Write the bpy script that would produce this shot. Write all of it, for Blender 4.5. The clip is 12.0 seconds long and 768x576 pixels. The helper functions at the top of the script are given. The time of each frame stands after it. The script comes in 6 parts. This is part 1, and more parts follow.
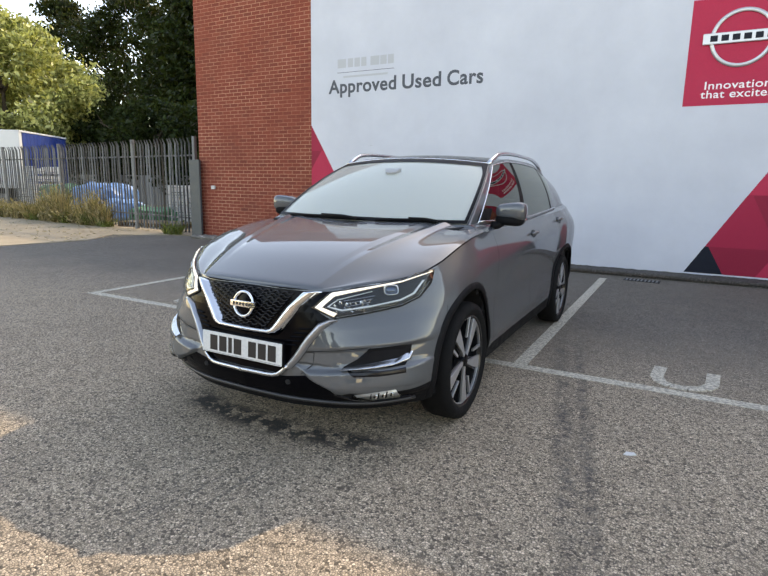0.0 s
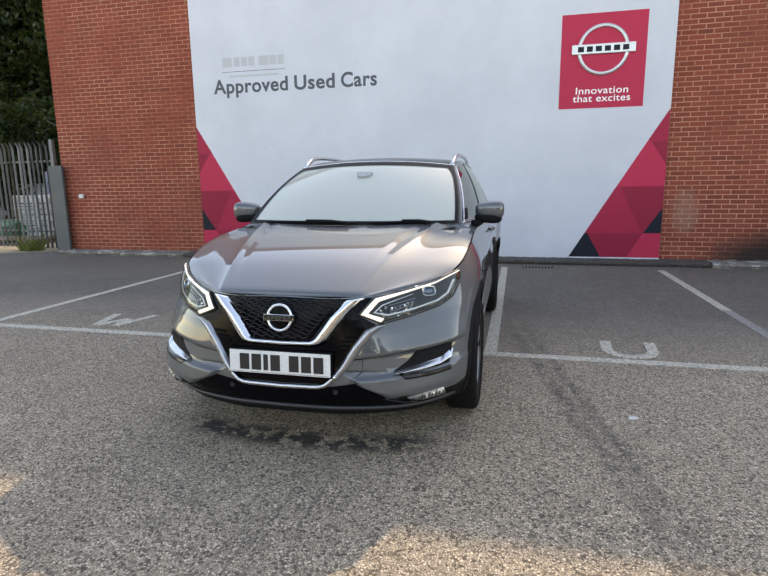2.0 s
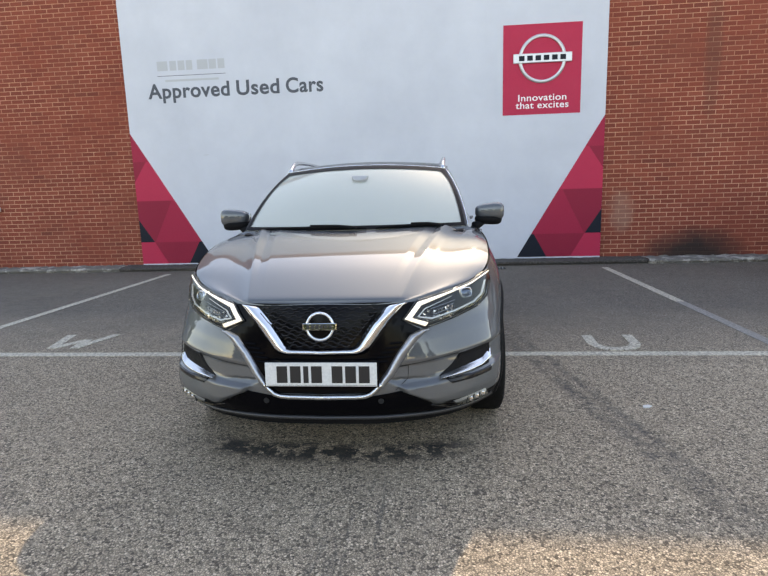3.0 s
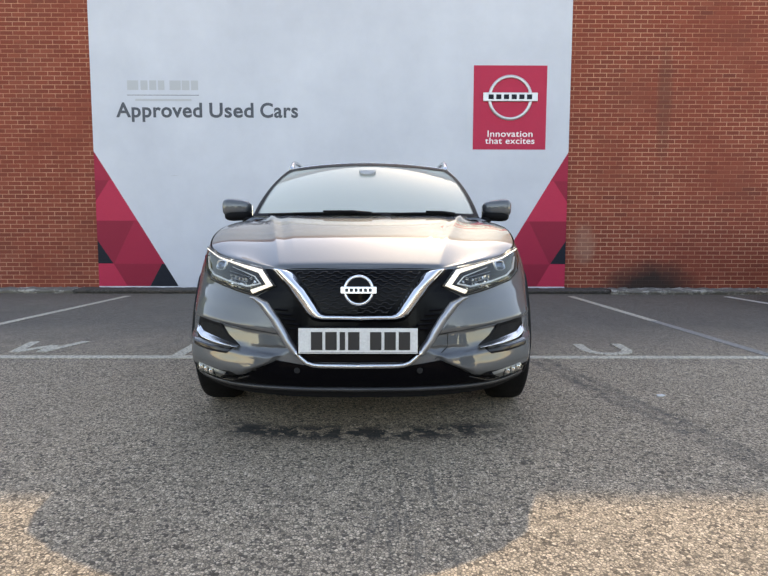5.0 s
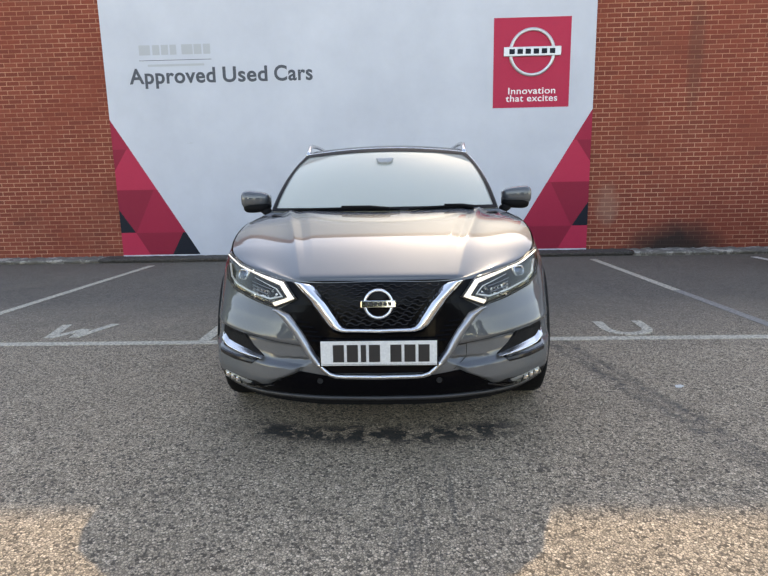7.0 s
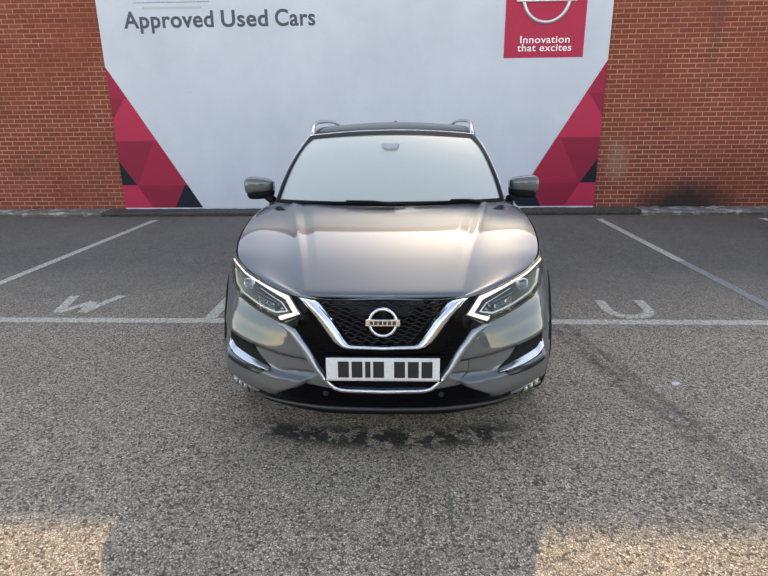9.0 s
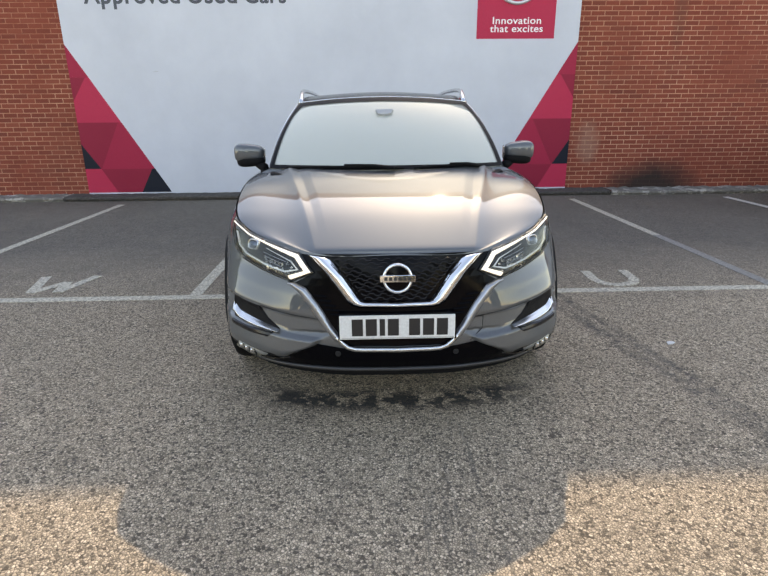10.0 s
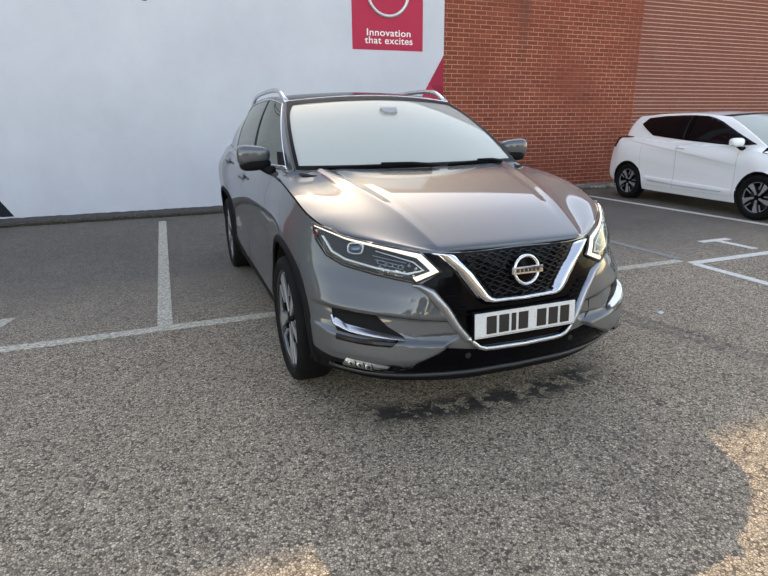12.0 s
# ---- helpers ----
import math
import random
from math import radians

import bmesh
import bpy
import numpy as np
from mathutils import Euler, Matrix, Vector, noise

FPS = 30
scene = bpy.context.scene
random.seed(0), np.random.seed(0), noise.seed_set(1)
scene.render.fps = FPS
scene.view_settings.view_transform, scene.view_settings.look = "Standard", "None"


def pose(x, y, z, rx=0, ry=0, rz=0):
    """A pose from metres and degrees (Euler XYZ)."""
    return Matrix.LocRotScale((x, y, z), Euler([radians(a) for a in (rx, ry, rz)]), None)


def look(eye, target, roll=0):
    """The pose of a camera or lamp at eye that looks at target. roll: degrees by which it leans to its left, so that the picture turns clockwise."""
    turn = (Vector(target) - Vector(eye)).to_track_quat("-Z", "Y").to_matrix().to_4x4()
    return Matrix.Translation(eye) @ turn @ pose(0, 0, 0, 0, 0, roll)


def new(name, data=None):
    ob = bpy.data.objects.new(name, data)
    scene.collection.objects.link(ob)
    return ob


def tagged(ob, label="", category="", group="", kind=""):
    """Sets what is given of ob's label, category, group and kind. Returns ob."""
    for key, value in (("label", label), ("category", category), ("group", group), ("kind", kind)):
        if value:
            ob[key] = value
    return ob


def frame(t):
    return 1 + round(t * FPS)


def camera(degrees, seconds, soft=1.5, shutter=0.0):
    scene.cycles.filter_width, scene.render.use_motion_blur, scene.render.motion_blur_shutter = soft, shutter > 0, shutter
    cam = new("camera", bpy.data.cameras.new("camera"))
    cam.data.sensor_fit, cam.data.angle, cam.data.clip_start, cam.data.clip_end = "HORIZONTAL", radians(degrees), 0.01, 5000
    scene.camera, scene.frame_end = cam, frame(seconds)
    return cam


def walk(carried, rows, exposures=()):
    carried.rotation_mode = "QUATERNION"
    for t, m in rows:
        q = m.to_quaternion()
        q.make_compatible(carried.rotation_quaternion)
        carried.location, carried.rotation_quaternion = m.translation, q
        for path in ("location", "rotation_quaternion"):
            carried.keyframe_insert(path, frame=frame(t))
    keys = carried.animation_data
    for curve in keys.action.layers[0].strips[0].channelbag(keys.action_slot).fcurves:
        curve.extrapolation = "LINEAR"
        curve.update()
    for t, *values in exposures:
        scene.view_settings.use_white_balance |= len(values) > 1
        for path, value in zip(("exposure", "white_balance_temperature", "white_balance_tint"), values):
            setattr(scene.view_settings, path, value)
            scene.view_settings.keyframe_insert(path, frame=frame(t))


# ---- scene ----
cam = camera(70.0, 12.0)
PATH = [
    (0, (1.886, -4.177, 1.299), (0.951, -2.447, 0.931), 1.1),
    (0.5, (1.788, -4.303, 1.303), (0.926, -2.537, 0.929), 0.9),
    (1, (1.63, -4.347, 1.304), (0.886, -2.529, 0.928), 0.5),
    (1.5, (1.407, -4.396, 1.313), (0.799, -2.528, 0.937), -0.1),
    (2, (1.093, -4.526, 1.321), (0.629, -2.616, 0.954), -0.7),
    (2.5, (0.822, -4.581, 1.31), (0.495, -2.642, 0.948), -1.5),
    (3, (0.531, -4.557, 1.304), (0.343, -2.596, 0.958), -1.7),
    (3.2, (0.43, -4.55, 1.291), (0.301, -2.582, 0.959), -1.7),
    (4.8, (0.112, -4.541, 0.98), (0.115, -2.549, 0.803), -0.0),
    (5, (0.102, -4.548, 0.925), (0.111, -2.555, 0.751), 0.1),
    (5.5, (0.089, -4.556, 0.836), (0.1, -2.564, 0.657), 0.3),
    (6, (0.087, -4.546, 0.842), (0.089, -2.558, 0.622), 0.0),
    (6.5, (0.1, -4.534, 0.98), (0.073, -2.554, 0.699), -0.6),
    (7, (0.106, -4.543, 1.213), (0.042, -2.577, 0.854), -1.1),
    (9, (0.102, -4.472, 1.582), (0.025, -2.562, 0.993), -0.6),
    (9.5, (0.035, -4.495, 1.526), (0.01, -2.59, 0.918), -0.5),
    (10, (-0.125, -4.473, 1.412), (-0.07, -2.571, 0.796), -0.5),
    (10.5, (-0.405, -4.416, 1.345), (-0.234, -2.522, 0.727), -0.5),
    (11, (-0.767, -4.36, 1.311), (-0.449, -2.482, 0.7), -0.6),
    (11.5, (-1.091, -4.242, 1.297), (-0.595, -2.396, 0.708), -1.0),
    (12, (-1.405, -4.079, 1.317), (-0.712, -2.292, 0.744), -0.7),
]
walk(cam, [(t, look(eye, target, roll)) for t, eye, target, roll in PATH], exposures=[(0.0, 1.86, 9450, 17.0), (3.0, 1.84, 9250, 17.0), (5.5, 1.80, 9100, 17.0), (7.0, 1.80, 9100, 17.0), (9.5, 1.84, 9500, 17.0), (10.5, 1.82, 9800, 17.0), (12.0, 1.84, 9700, 17.0)])

# ---- light ----
SUN_DIR = Vector((0.26, 1.34, 1.0)).normalized()      # towards the sun, behind the building
world = bpy.data.worlds.new("sky")
scene.world = world
world.use_nodes = True
_nt = world.node_tree
_sky = _nt.nodes.new("ShaderNodeTexSky")
_sky.sky_type = "NISHITA"
_sky.sun_disc = False
_sky.sun_elevation = math.asin(SUN_DIR.z)
_sky.sun_rotation = math.atan2(SUN_DIR.x, SUN_DIR.y)
_sky.air_density, _sky.dust_density, _sky.ozone_density = 1.0, 0.35, 1.0
_nt.nodes["Background"].inputs[1].default_value = 0.17
_nt.links.new(_sky.outputs[0], _nt.nodes["Background"].inputs[0])
sun = new("sun", bpy.data.lights.new("sun", "SUN"))
sun.data.energy, sun.data.angle, sun.data.color = 1.22, radians(0.6), (1.0, 0.975, 0.86)
sun.matrix_world = look(SUN_DIR * 40, (0, 0, 0))


# ---- materials ----
def mat(name, color=(0.5, 0.5, 0.5), rough=0.5, metal=0.0, **inputs):
    m = bpy.data.materials.new(name)
    m.use_nodes = True
    b = m.node_tree.nodes["Principled BSDF"]
    b.inputs["Base Color"].default_value = (*color, 1)
    b.inputs["Roughness"].default_value = rough
    b.inputs["Metallic"].default_value = metal
    for key, v in inputs.items():
        b.inputs[key.replace("_", " ")].default_value = v
    return m


class Nodes:
    """Short hand for wiring the nodes of one material."""

    def __init__(self, m):
        self.t = m.node_tree
        self.b = self.t.nodes["Principled BSDF"]
        self.pos = self.t.nodes.new("ShaderNodeTexCoord").outputs["Object"]

    def link(self, a, b):
        self.t.links.new(a, b)

    def scaled(self, s, src=None):
        n = self.t.nodes.new("ShaderNodeMapping")
        n.inputs["Scale"].default_value = s
        self.link(src or self.pos, n.inputs["Vector"])
        return n.outputs[0]

    def noise(self, scale, detail=4, rough=0.6, vec=None):
        n = self.t.nodes.new("ShaderNodeTexNoise")
        n.inputs["Scale"].default_value, n.inputs["Detail"].default_value, n.inputs["Roughness"].default_value = scale, detail, rough
        self.link(vec or self.pos, n.inputs["Vector"])
        return n.outputs["Fac"]

    def voronoi(self, scale, feature="F1", out="Distance", vec=None):
        n = self.t.nodes.new("ShaderNodeTexVoronoi")
        n.feature = feature
        n.inputs["Scale"].default_value = scale
        self.link(vec or self.pos, n.inputs["Vector"])
        return n.outputs[out]

    def ramp(self, src, stops):
        n = self.t.nodes.new("ShaderNodeValToRGB")
        e = n.color_ramp.elements
        while len(e) < len(stops):
            e.new(0.5)
        for k, (p, c) in zip(e, stops):
            k.position, k.color = p, (*(c if hasattr(c, "__len__") else (c, c, c)), 1)
        self.link(src, n.inputs[0])
        return n.outputs[0]

    def mix(self, fac, a, b, how="MIX"):
        n = self.t.nodes.new("ShaderNodeMix")
        n.data_type, n.blend_type = "RGBA", how
        for s, v in ((n.inputs[0], fac), (n.inputs[6], a), (n.inputs[7], b)):
            if hasattr(v, "links"):
                self.link(v, s)
            else:
                s.default_value = (*v, 1) if hasattr(v, "__len__") else v
        return n.outputs[2]

    def math(self, op, a, b=0.0):
        n = self.t.nodes.new("ShaderNodeMath")
        n.operation = op
        for s, v in zip(n.inputs, (a, b)):
            if hasattr(v, "links"):
                self.link(v, s)
            else:
                s.default_value = v
        return n.outputs[0]

    def axis(self, which):
        n = self.t.nodes.new("ShaderNodeSeparateXYZ")
        self.link(self.pos, n.inputs[0])
        return n.outputs[which]

    def random(self):
        return self.t.nodes.new("ShaderNodeObjectInfo").outputs["Random"]

    def island(self):
        return self.t.nodes.new("ShaderNodeNewGeometry").outputs["Random Per Island"]

    def bump(self, src, strength=0.3, distance=0.004):
        n = self.t.nodes.new("ShaderNodeBump")
        n.inputs["Strength"].default_value, n.inputs["Distance"].default_value = strength, distance
        self.link(src, n.inputs["Height"])
        self.link(n.outputs[0], self.b.inputs["Normal"])

    def set(self, key, src):
        self.link(src, self.b.inputs[key])


def speckled(name, lo, hi, scale=6, rough=0.6, bump=0.0, fine=120, **kw):
    """A surface that varies between two colours, at a coarse and a fine scale."""
    m = mat(name, lo, rough, **kw)
    n = Nodes(m)
    c = n.mix(n.noise(scale, 5), lo, hi)
    c = n.mix(0.35, c, n.ramp(n.noise(fine, 2), [(0.3, 0.55), (0.7, 1.0)]), "MULTIPLY")
    n.set("Base Color", c)
    n.set("Roughness", n.ramp(n.noise(scale * 2.3, 4), [(0.25, max(0, rough - 0.12)), (0.75, min(1, rough + 0.12))]))
    if bump:
        n.bump(n.noise(fine, 3), bump, 0.003)
    return m


def asphalt_material():
    m = mat("asphalt", rough=0.9)
    n = Nodes(m)
    x, y = n.axis(0), n.axis(1)
    stones, edge = n.voronoi(98, out="Color"), n.voronoi(98, "DISTANCE_TO_EDGE")
    tone = n.t.nodes.new("ShaderNodeSeparateColor")
    n.link(stones, tone.inputs[0])
    coarse = n.ramp(tone.outputs[0], [(0.0, (0.102, 0.077, 0.053)), (0.10, (0.193, 0.147, 0.102)), (0.24, (0.430, 0.335, 0.236)), (0.8, (0.657, 0.514, 0.368)), (1.0, (0.883, 0.705, 0.519))])
    coarse = n.mix(n.ramp(edge, [(0.0, 0.85), (0.2, 0.0)]), coarse, (0.046, 0.039, 0.032))
    fines = n.t.nodes.new("ShaderNodeSeparateColor")
    n.link(n.voronoi(120, out="Color"), fines.inputs[0])
    fine = n.ramp(fines.outputs[0], [(0.0, (0.060, 0.051, 0.041)), (0.25, (0.132, 0.112, 0.090)), (0.7, (0.168, 0.143, 0.115)), (1.0, (0.300, 0.255, 0.208))])
    wob = n.math("ADD", y, n.math("MULTIPLY", n.math("SUBTRACT", n.noise(1.3, 4), 0.5), 1.1))
    sep = n.t.nodes.new("ShaderNodeMapRange")
    sep.inputs["From Min"].default_value, sep.inputs["From Max"].default_value = -0.6, 1.5
    n.link(wob, sep.inputs["Value"])
    col = n.mix(sep.outputs[0], coarse, fine)
    col = n.mix(0.55, col, n.ramp(n.noise(0.5, 6, 0.65), [(0.3, 0.6), (0.7, 1.0)]), "MULTIPLY")
    col = n.mix(0.4, col, n.ramp(n.noise(6, 5, 0.7), [(0.3, 0.6), (0.65, 1.0)]), "MULTIPLY")
    # brown dust and old wheel scuffs
    col = n.mix(n.ramp(n.noise(1.7, 6, 0.7), [(0.55, 0.0), (0.75, 0.3)]), col, (0.253, 0.200, 0.144))
    for slope, at, width in ((0.202, 1.18, 0.035), (0.185, 1.315, 0.025)):
        scuff = n.math("ADD", n.math("ADD", x, n.math("MULTIPLY", y, slope)), n.math("MULTIPLY", n.math("SUBTRACT", n.noise(2.5, 3), 0.5), 0.08))
        scuff = n.ramp(n.math("ABSOLUTE", n.math("SUBTRACT", scuff, at)), [(width * 0.5, 0.75), (width * 2.2, 0.0)])
        scuff = n.math("MULTIPLY", scuff, n.ramp(n.math("MULTIPLY", n.math("ABSOLUTE", n.math("ADD", y, 1.0)), 0.4), [(0.3, 1.0), (0.85, 0.0)]))
        scuff = n.math("MULTIPLY", scuff, n.ramp(n.noise(14, 4, 0.7), [(0.38, 0.05), (0.6, 1.0)]))
        col = n.mix(scuff, col, (0.05, 0.046, 0.042))
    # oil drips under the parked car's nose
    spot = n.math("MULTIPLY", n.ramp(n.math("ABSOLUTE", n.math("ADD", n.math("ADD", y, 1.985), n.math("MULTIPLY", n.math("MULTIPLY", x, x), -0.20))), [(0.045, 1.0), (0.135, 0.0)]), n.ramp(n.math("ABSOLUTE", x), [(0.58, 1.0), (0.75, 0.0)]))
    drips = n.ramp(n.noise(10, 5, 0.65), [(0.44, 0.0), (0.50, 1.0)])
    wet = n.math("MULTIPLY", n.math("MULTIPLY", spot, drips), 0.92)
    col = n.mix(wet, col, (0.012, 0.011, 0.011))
    # thin runs from the drips down towards the middle of the car park
    run = n.math("MULTIPLY", n.ramp(n.math("ABSOLUTE", n.math("ADD", x, -0.2)), [(0.1, 1.0), (0.3, 0.0)]), n.ramp(n.math("ABSOLUTE", n.math("ADD", y, 2.9)), [(0.45, 1.0), (0.85, 0.0)]))
    run = n.math("MULTIPLY", run, n.ramp(n.noise(1.0, 4, 0.6, n.scaled((26, 3.0, 1))), [(0.54, 0.0), (0.63, 0.5)]))
    col = n.mix(run, col, (0.045, 0.042, 0.038))
    # hair cracks
    bent = n.t.nodes.new("ShaderNodeTexNoise")
    bent.inputs["Scale"].default_value, bent.inputs["Detail"].default_value = 2.2, 4
    n.link(n.pos, bent.inputs["Vector"])
    moved = n.t.nodes.new("ShaderNodeVectorMath")
    moved.operation = "MULTIPLY_ADD"
    moved.inputs[1].default_value = (0.550, 0.525, 0.000)
    n.link(bent.outputs["Color"], moved.inputs[0])
    n.link(n.pos, moved.inputs[2])
    crack = n.ramp(n.voronoi(1.25, "DISTANCE_TO_EDGE", vec=moved.outputs[0]), [(0.002, 1.0), (0.008, 0.0)])
    crack = n.math("MULTIPLY", crack, n.ramp(n.noise(0.45, 3), [(0.50, 0.0), (0.60, 0.5)]))
    col = n.mix(crack, col, (0.05, 0.044, 0.038))
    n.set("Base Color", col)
    n.set("Roughness", n.ramp(n.noise(9, 3), [(0.3, 0.8), (0.7, 0.96)]))
    n.bump(n.ramp(edge, [(0.0, 0.0), (0.25, 1.0)]), 0.6, 0.003)
    return m


def brick_material(name, island):
    m = mat(name, (0.3, 0.1, 0.06), 0.85)
    n = Nodes(m)
    r = n.island() if island else n.random()      # island None: the mortar between the bricks
    c = n.mix(n.ramp(n.noise(0.9, 5, 0.65), [(0.36, 0.0), (0.62, 1.0)]), (0.36, 0.115, 0.066), (0.62, 0.31, 0.20)) if island is None else n.ramp(r, [(0.0, (0.225, 0.043, 0.023)), (0.4, (0.255, 0.048, 0.025)), (0.8, (0.280, 0.055, 0.029)), (0.96, (0.30, 0.066, 0.036)), (1.0, (0.19, 0.036, 0.020))])
    c = n.mix(0.45, c, n.ramp(n.noise(38, 5, 0.7), [(0.3, 0.62), (0.72, 1.0)]), "MULTIPLY")
    where = n.t.nodes.new("ShaderNodeNewGeometry").outputs["Position"]
    sep = n.t.nodes.new("ShaderNodeSeparateXYZ")
    n.link(where, sep.inputs[0])
    if island is None:                            # pale pointing of the newer stretch
        c = n.mix(n.math("GREATER_THAN", sep.outputs[0], 7.84), c, (0.56, 0.34, 0.26))
    c = n.mix(n.ramp(n.noise(0.8, 5, 0.6, where), [(0.5, 0.0), (0.8, 0.35)]), c, (0.16, 0.062, 0.04))

    def blot(x, z, rx, rz, wobble=0.5):
        u = n.math("POWER", n.math("ABSOLUTE", n.math("MULTIPLY", n.math("SUBTRACT", sep.outputs[0], x), 1 / rx)), 2.0)
        v = n.math("POWER", n.math("ABSOLUTE", n.math("MULTIPLY", n.math("SUBTRACT", sep.outputs[2], z), 1 / rz)), 2.0)
        d = n.math("ADD", n.math("ADD", u, v), n.math("MULTIPLY", n.math("SUBTRACT", n.noise(3, 4, 0.6, where), 0.5), wobble))
        return n.ramp(d, [(0.15, 1.0), (1.0, 0.0)])

    c = n.mix(n.math("MULTIPLY", blot(4.95, 0.05, 0.95, 0.56), 0.95), c, (0.022, 0.014, 0.011))       # damp soot mark at the foot
    c = n.mix(n.math("MULTIPLY", blot(5.03, 3.4, 0.16, 1.3), 0.35), c, (0.09, 0.045, 0.03))
    c = n.mix(n.math("MULTIPLY", blot(3.70, 0.85, 0.26, 0.40, 1.6), 0.2), c, (0.5, 0.4, 0.3))           # pale bloom
    n.set("Base Color", c)
    n.bump(n.noise(140, 4), 0.5, 0.003)
    return m


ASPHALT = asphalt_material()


def road_paint(name, lo, hi, wear):
    """Line paint of which a part has worn off to the stones."""
    m = mat(name, hi, 0.75)
    n = Nodes(m)
    chips = n.ramp(n.noise(46, 6, 0.75), [(0.42, 0.0), (0.56, 1.0)])
    n.set("Base Color", n.mix(n.math("MULTIPLY", chips, wear), n.mix(n.noise(2.0, 5), lo, hi), (0.15, 0.14, 0.13)))
    n.bump(n.voronoi(105, "DISTANCE_TO_EDGE"), 0.4, 0.002)
    return m


PAINT_LINE = road_paint("worn road paint", (0.56, 0.50, 0.385), (0.72, 0.65, 0.51), 0.72)
PAINT_FRESH = road_paint("newer road paint", (0.72, 0.69, 0.62), (0.82, 0.79, 0.72), 0.35)
PAINT_FADED = road_paint("faded road paint", (0.26, 0.245, 0.215), (0.36, 0.34, 0.30), 0.8)
BRICK, BRICK_ROWS = brick_material("red brick", False), brick_material("red brick courses", True)
MORTAR = brick_material("mortar", None)
SIGN_WHITE = mat("white sign vinyl", (0.78, 0.80, 0.82), 0.35)
_n = Nodes(SIGN_WHITE)
_n.set("Base Color", _n.mix(_n.ramp(_n.noise(0.55, 6, 0.65), [(0.3, 0.0), (0.7, 1.0)]), (0.462, 0.490, 0.556), (0.572, 0.602, 0.668)))
_n.bump(_n.noise(0.9, 2), 0.12, 0.05)
RED_A = speckled("crimson vinyl", (0.53, 0.030, 0.076), (0.57, 0.038, 0.086), 3, 0.45, Specular_IOR_Level=0.15)
RED_B = speckled("deep crimson vinyl", (0.30, 0.018, 0.046), (0.33, 0.022, 0.050), 3, 0.45, Specular_IOR_Level=0.15)
RED_C = speckled("mid crimson vinyl", (0.40, 0.022, 0.058), (0.43, 0.026, 0.064), 3, 0.45, Specular_IOR_Level=0.15)
SIGN_DARK = speckled("charcoal vinyl", (0.012, 0.015, 0.025), (0.017, 0.021, 0.031), 3, 0.45, Specular_IOR_Level=0.12)
TEXT_DARK = mat("dark grey lettering", (0.045, 0.055, 0.075), 0.45)
TEXT_WHITE = mat("white lettering", (0.82, 0.82, 0.82), 0.45)


# ---- mesh helpers ----
def mesh_ob(name, bm, material, parent=None, smooth=False):
    me = bpy.data.meshes.new(name)
    bm.to_mesh(me)
    bm.free()
    me.materials.append(material)
    if smooth:
        for p in me.polygons:
            p.use_smooth = True
    ob = new(name, me)
    ob.parent = parent
    return ob


def part(name, bm, material, parent, label="", smooth=False):
    return tagged(mesh_ob(name, bm, material, parent, smooth), label)


def thing(name, label, category, at=(0, 0, 0), rz=0, group="", kind=""):
    ob = new(name)
    ob.matrix_world = pose(*at, 0, 0, rz)
    ob.empty_display_size = 0.1
    return tagged(ob, label, category, group, kind)


def add_box(bm, lo, hi, bevel=0.0, m=None):
    r = bmesh.ops.create_cube(bm, size=1.0)["verts"]
    for v in r:
        v.co = Vector([lo[k] + (v.co[k] + 0.5) * (hi[k] - lo[k]) for k in range(3)])
    if bevel:
        es = list({e for v in r for e in v.link_edges})
        r = list({v for f in bmesh.ops.bevel(bm, geom=es, offset=bevel, segments=2, affect="EDGES", profile=0.5)["faces"] for v in f.verts} | {v for v in r if v.is_valid})
    if m is not None:
        bmesh.ops.transform(bm, matrix=m, verts=[v for v in r if v.is_valid])
    return r


def box(lo, hi, bevel=0.0, m=None):
    bm = bmesh.new()
    add_box(bm, lo, hi, bevel, m)
    return bm


def prism(points, depth, axis="y", at=0.0, bevel=0.0):
    """A flat polygon given in two coordinates, with depth along the third axis from at to at + depth."""
    bm = bmesh.new()
    put = {"y": lambda a, b, d: (a, d, b), "z": lambda a, b, d: (a, b, d), "x": lambda a, b, d: (d, a, b)}[axis]
    lo = [bm.verts.new(put(a, b, at)) for a, b in points]
    hi = [bm.verts.new(put(a, b, at + depth)) for a, b in points]
    bm.faces.new(lo)
    bm.faces.new(hi[::-1])
    for k in range(len(lo)):
        j = (k + 1) % len(lo)
        bm.faces.new((lo[k], hi[k], hi[j], lo[j]))
    bmesh.ops.recalc_face_normals(bm, faces=bm.faces)
    if bevel:
        bmesh.ops.bevel(bm, geom=list(bm.edges), offset=bevel, segments=2, affect="EDGES", profile=0.5)
    return bm


def add_lathe(bm, profile, n=32, axis="x", m=None):
    """Turns a profile of (along the axis, radius) round that axis."""
    rings = []
    for a, r in profile:
        ring = []
        for k in range(n):
            c, s = math.cos(2 * math.pi * k / n), math.sin(2 * math.pi * k / n)
            ring.append(bm.verts.new((a, r * c, r * s) if axis == "x" else (r * c, a, r * s) if axis == "y" else (r * c, r * s, a)))
        rings.append(ring)
    for p, q in zip(rings, rings[1:]):
        for k in range(n):
            bm.faces.new((p[k], p[(k + 1) % n], q[(k + 1) % n], q[k]))
    if m is not None:
        bmesh.ops.transform(bm, matrix=m, verts=[v for r in rings for v in r])
    return rings


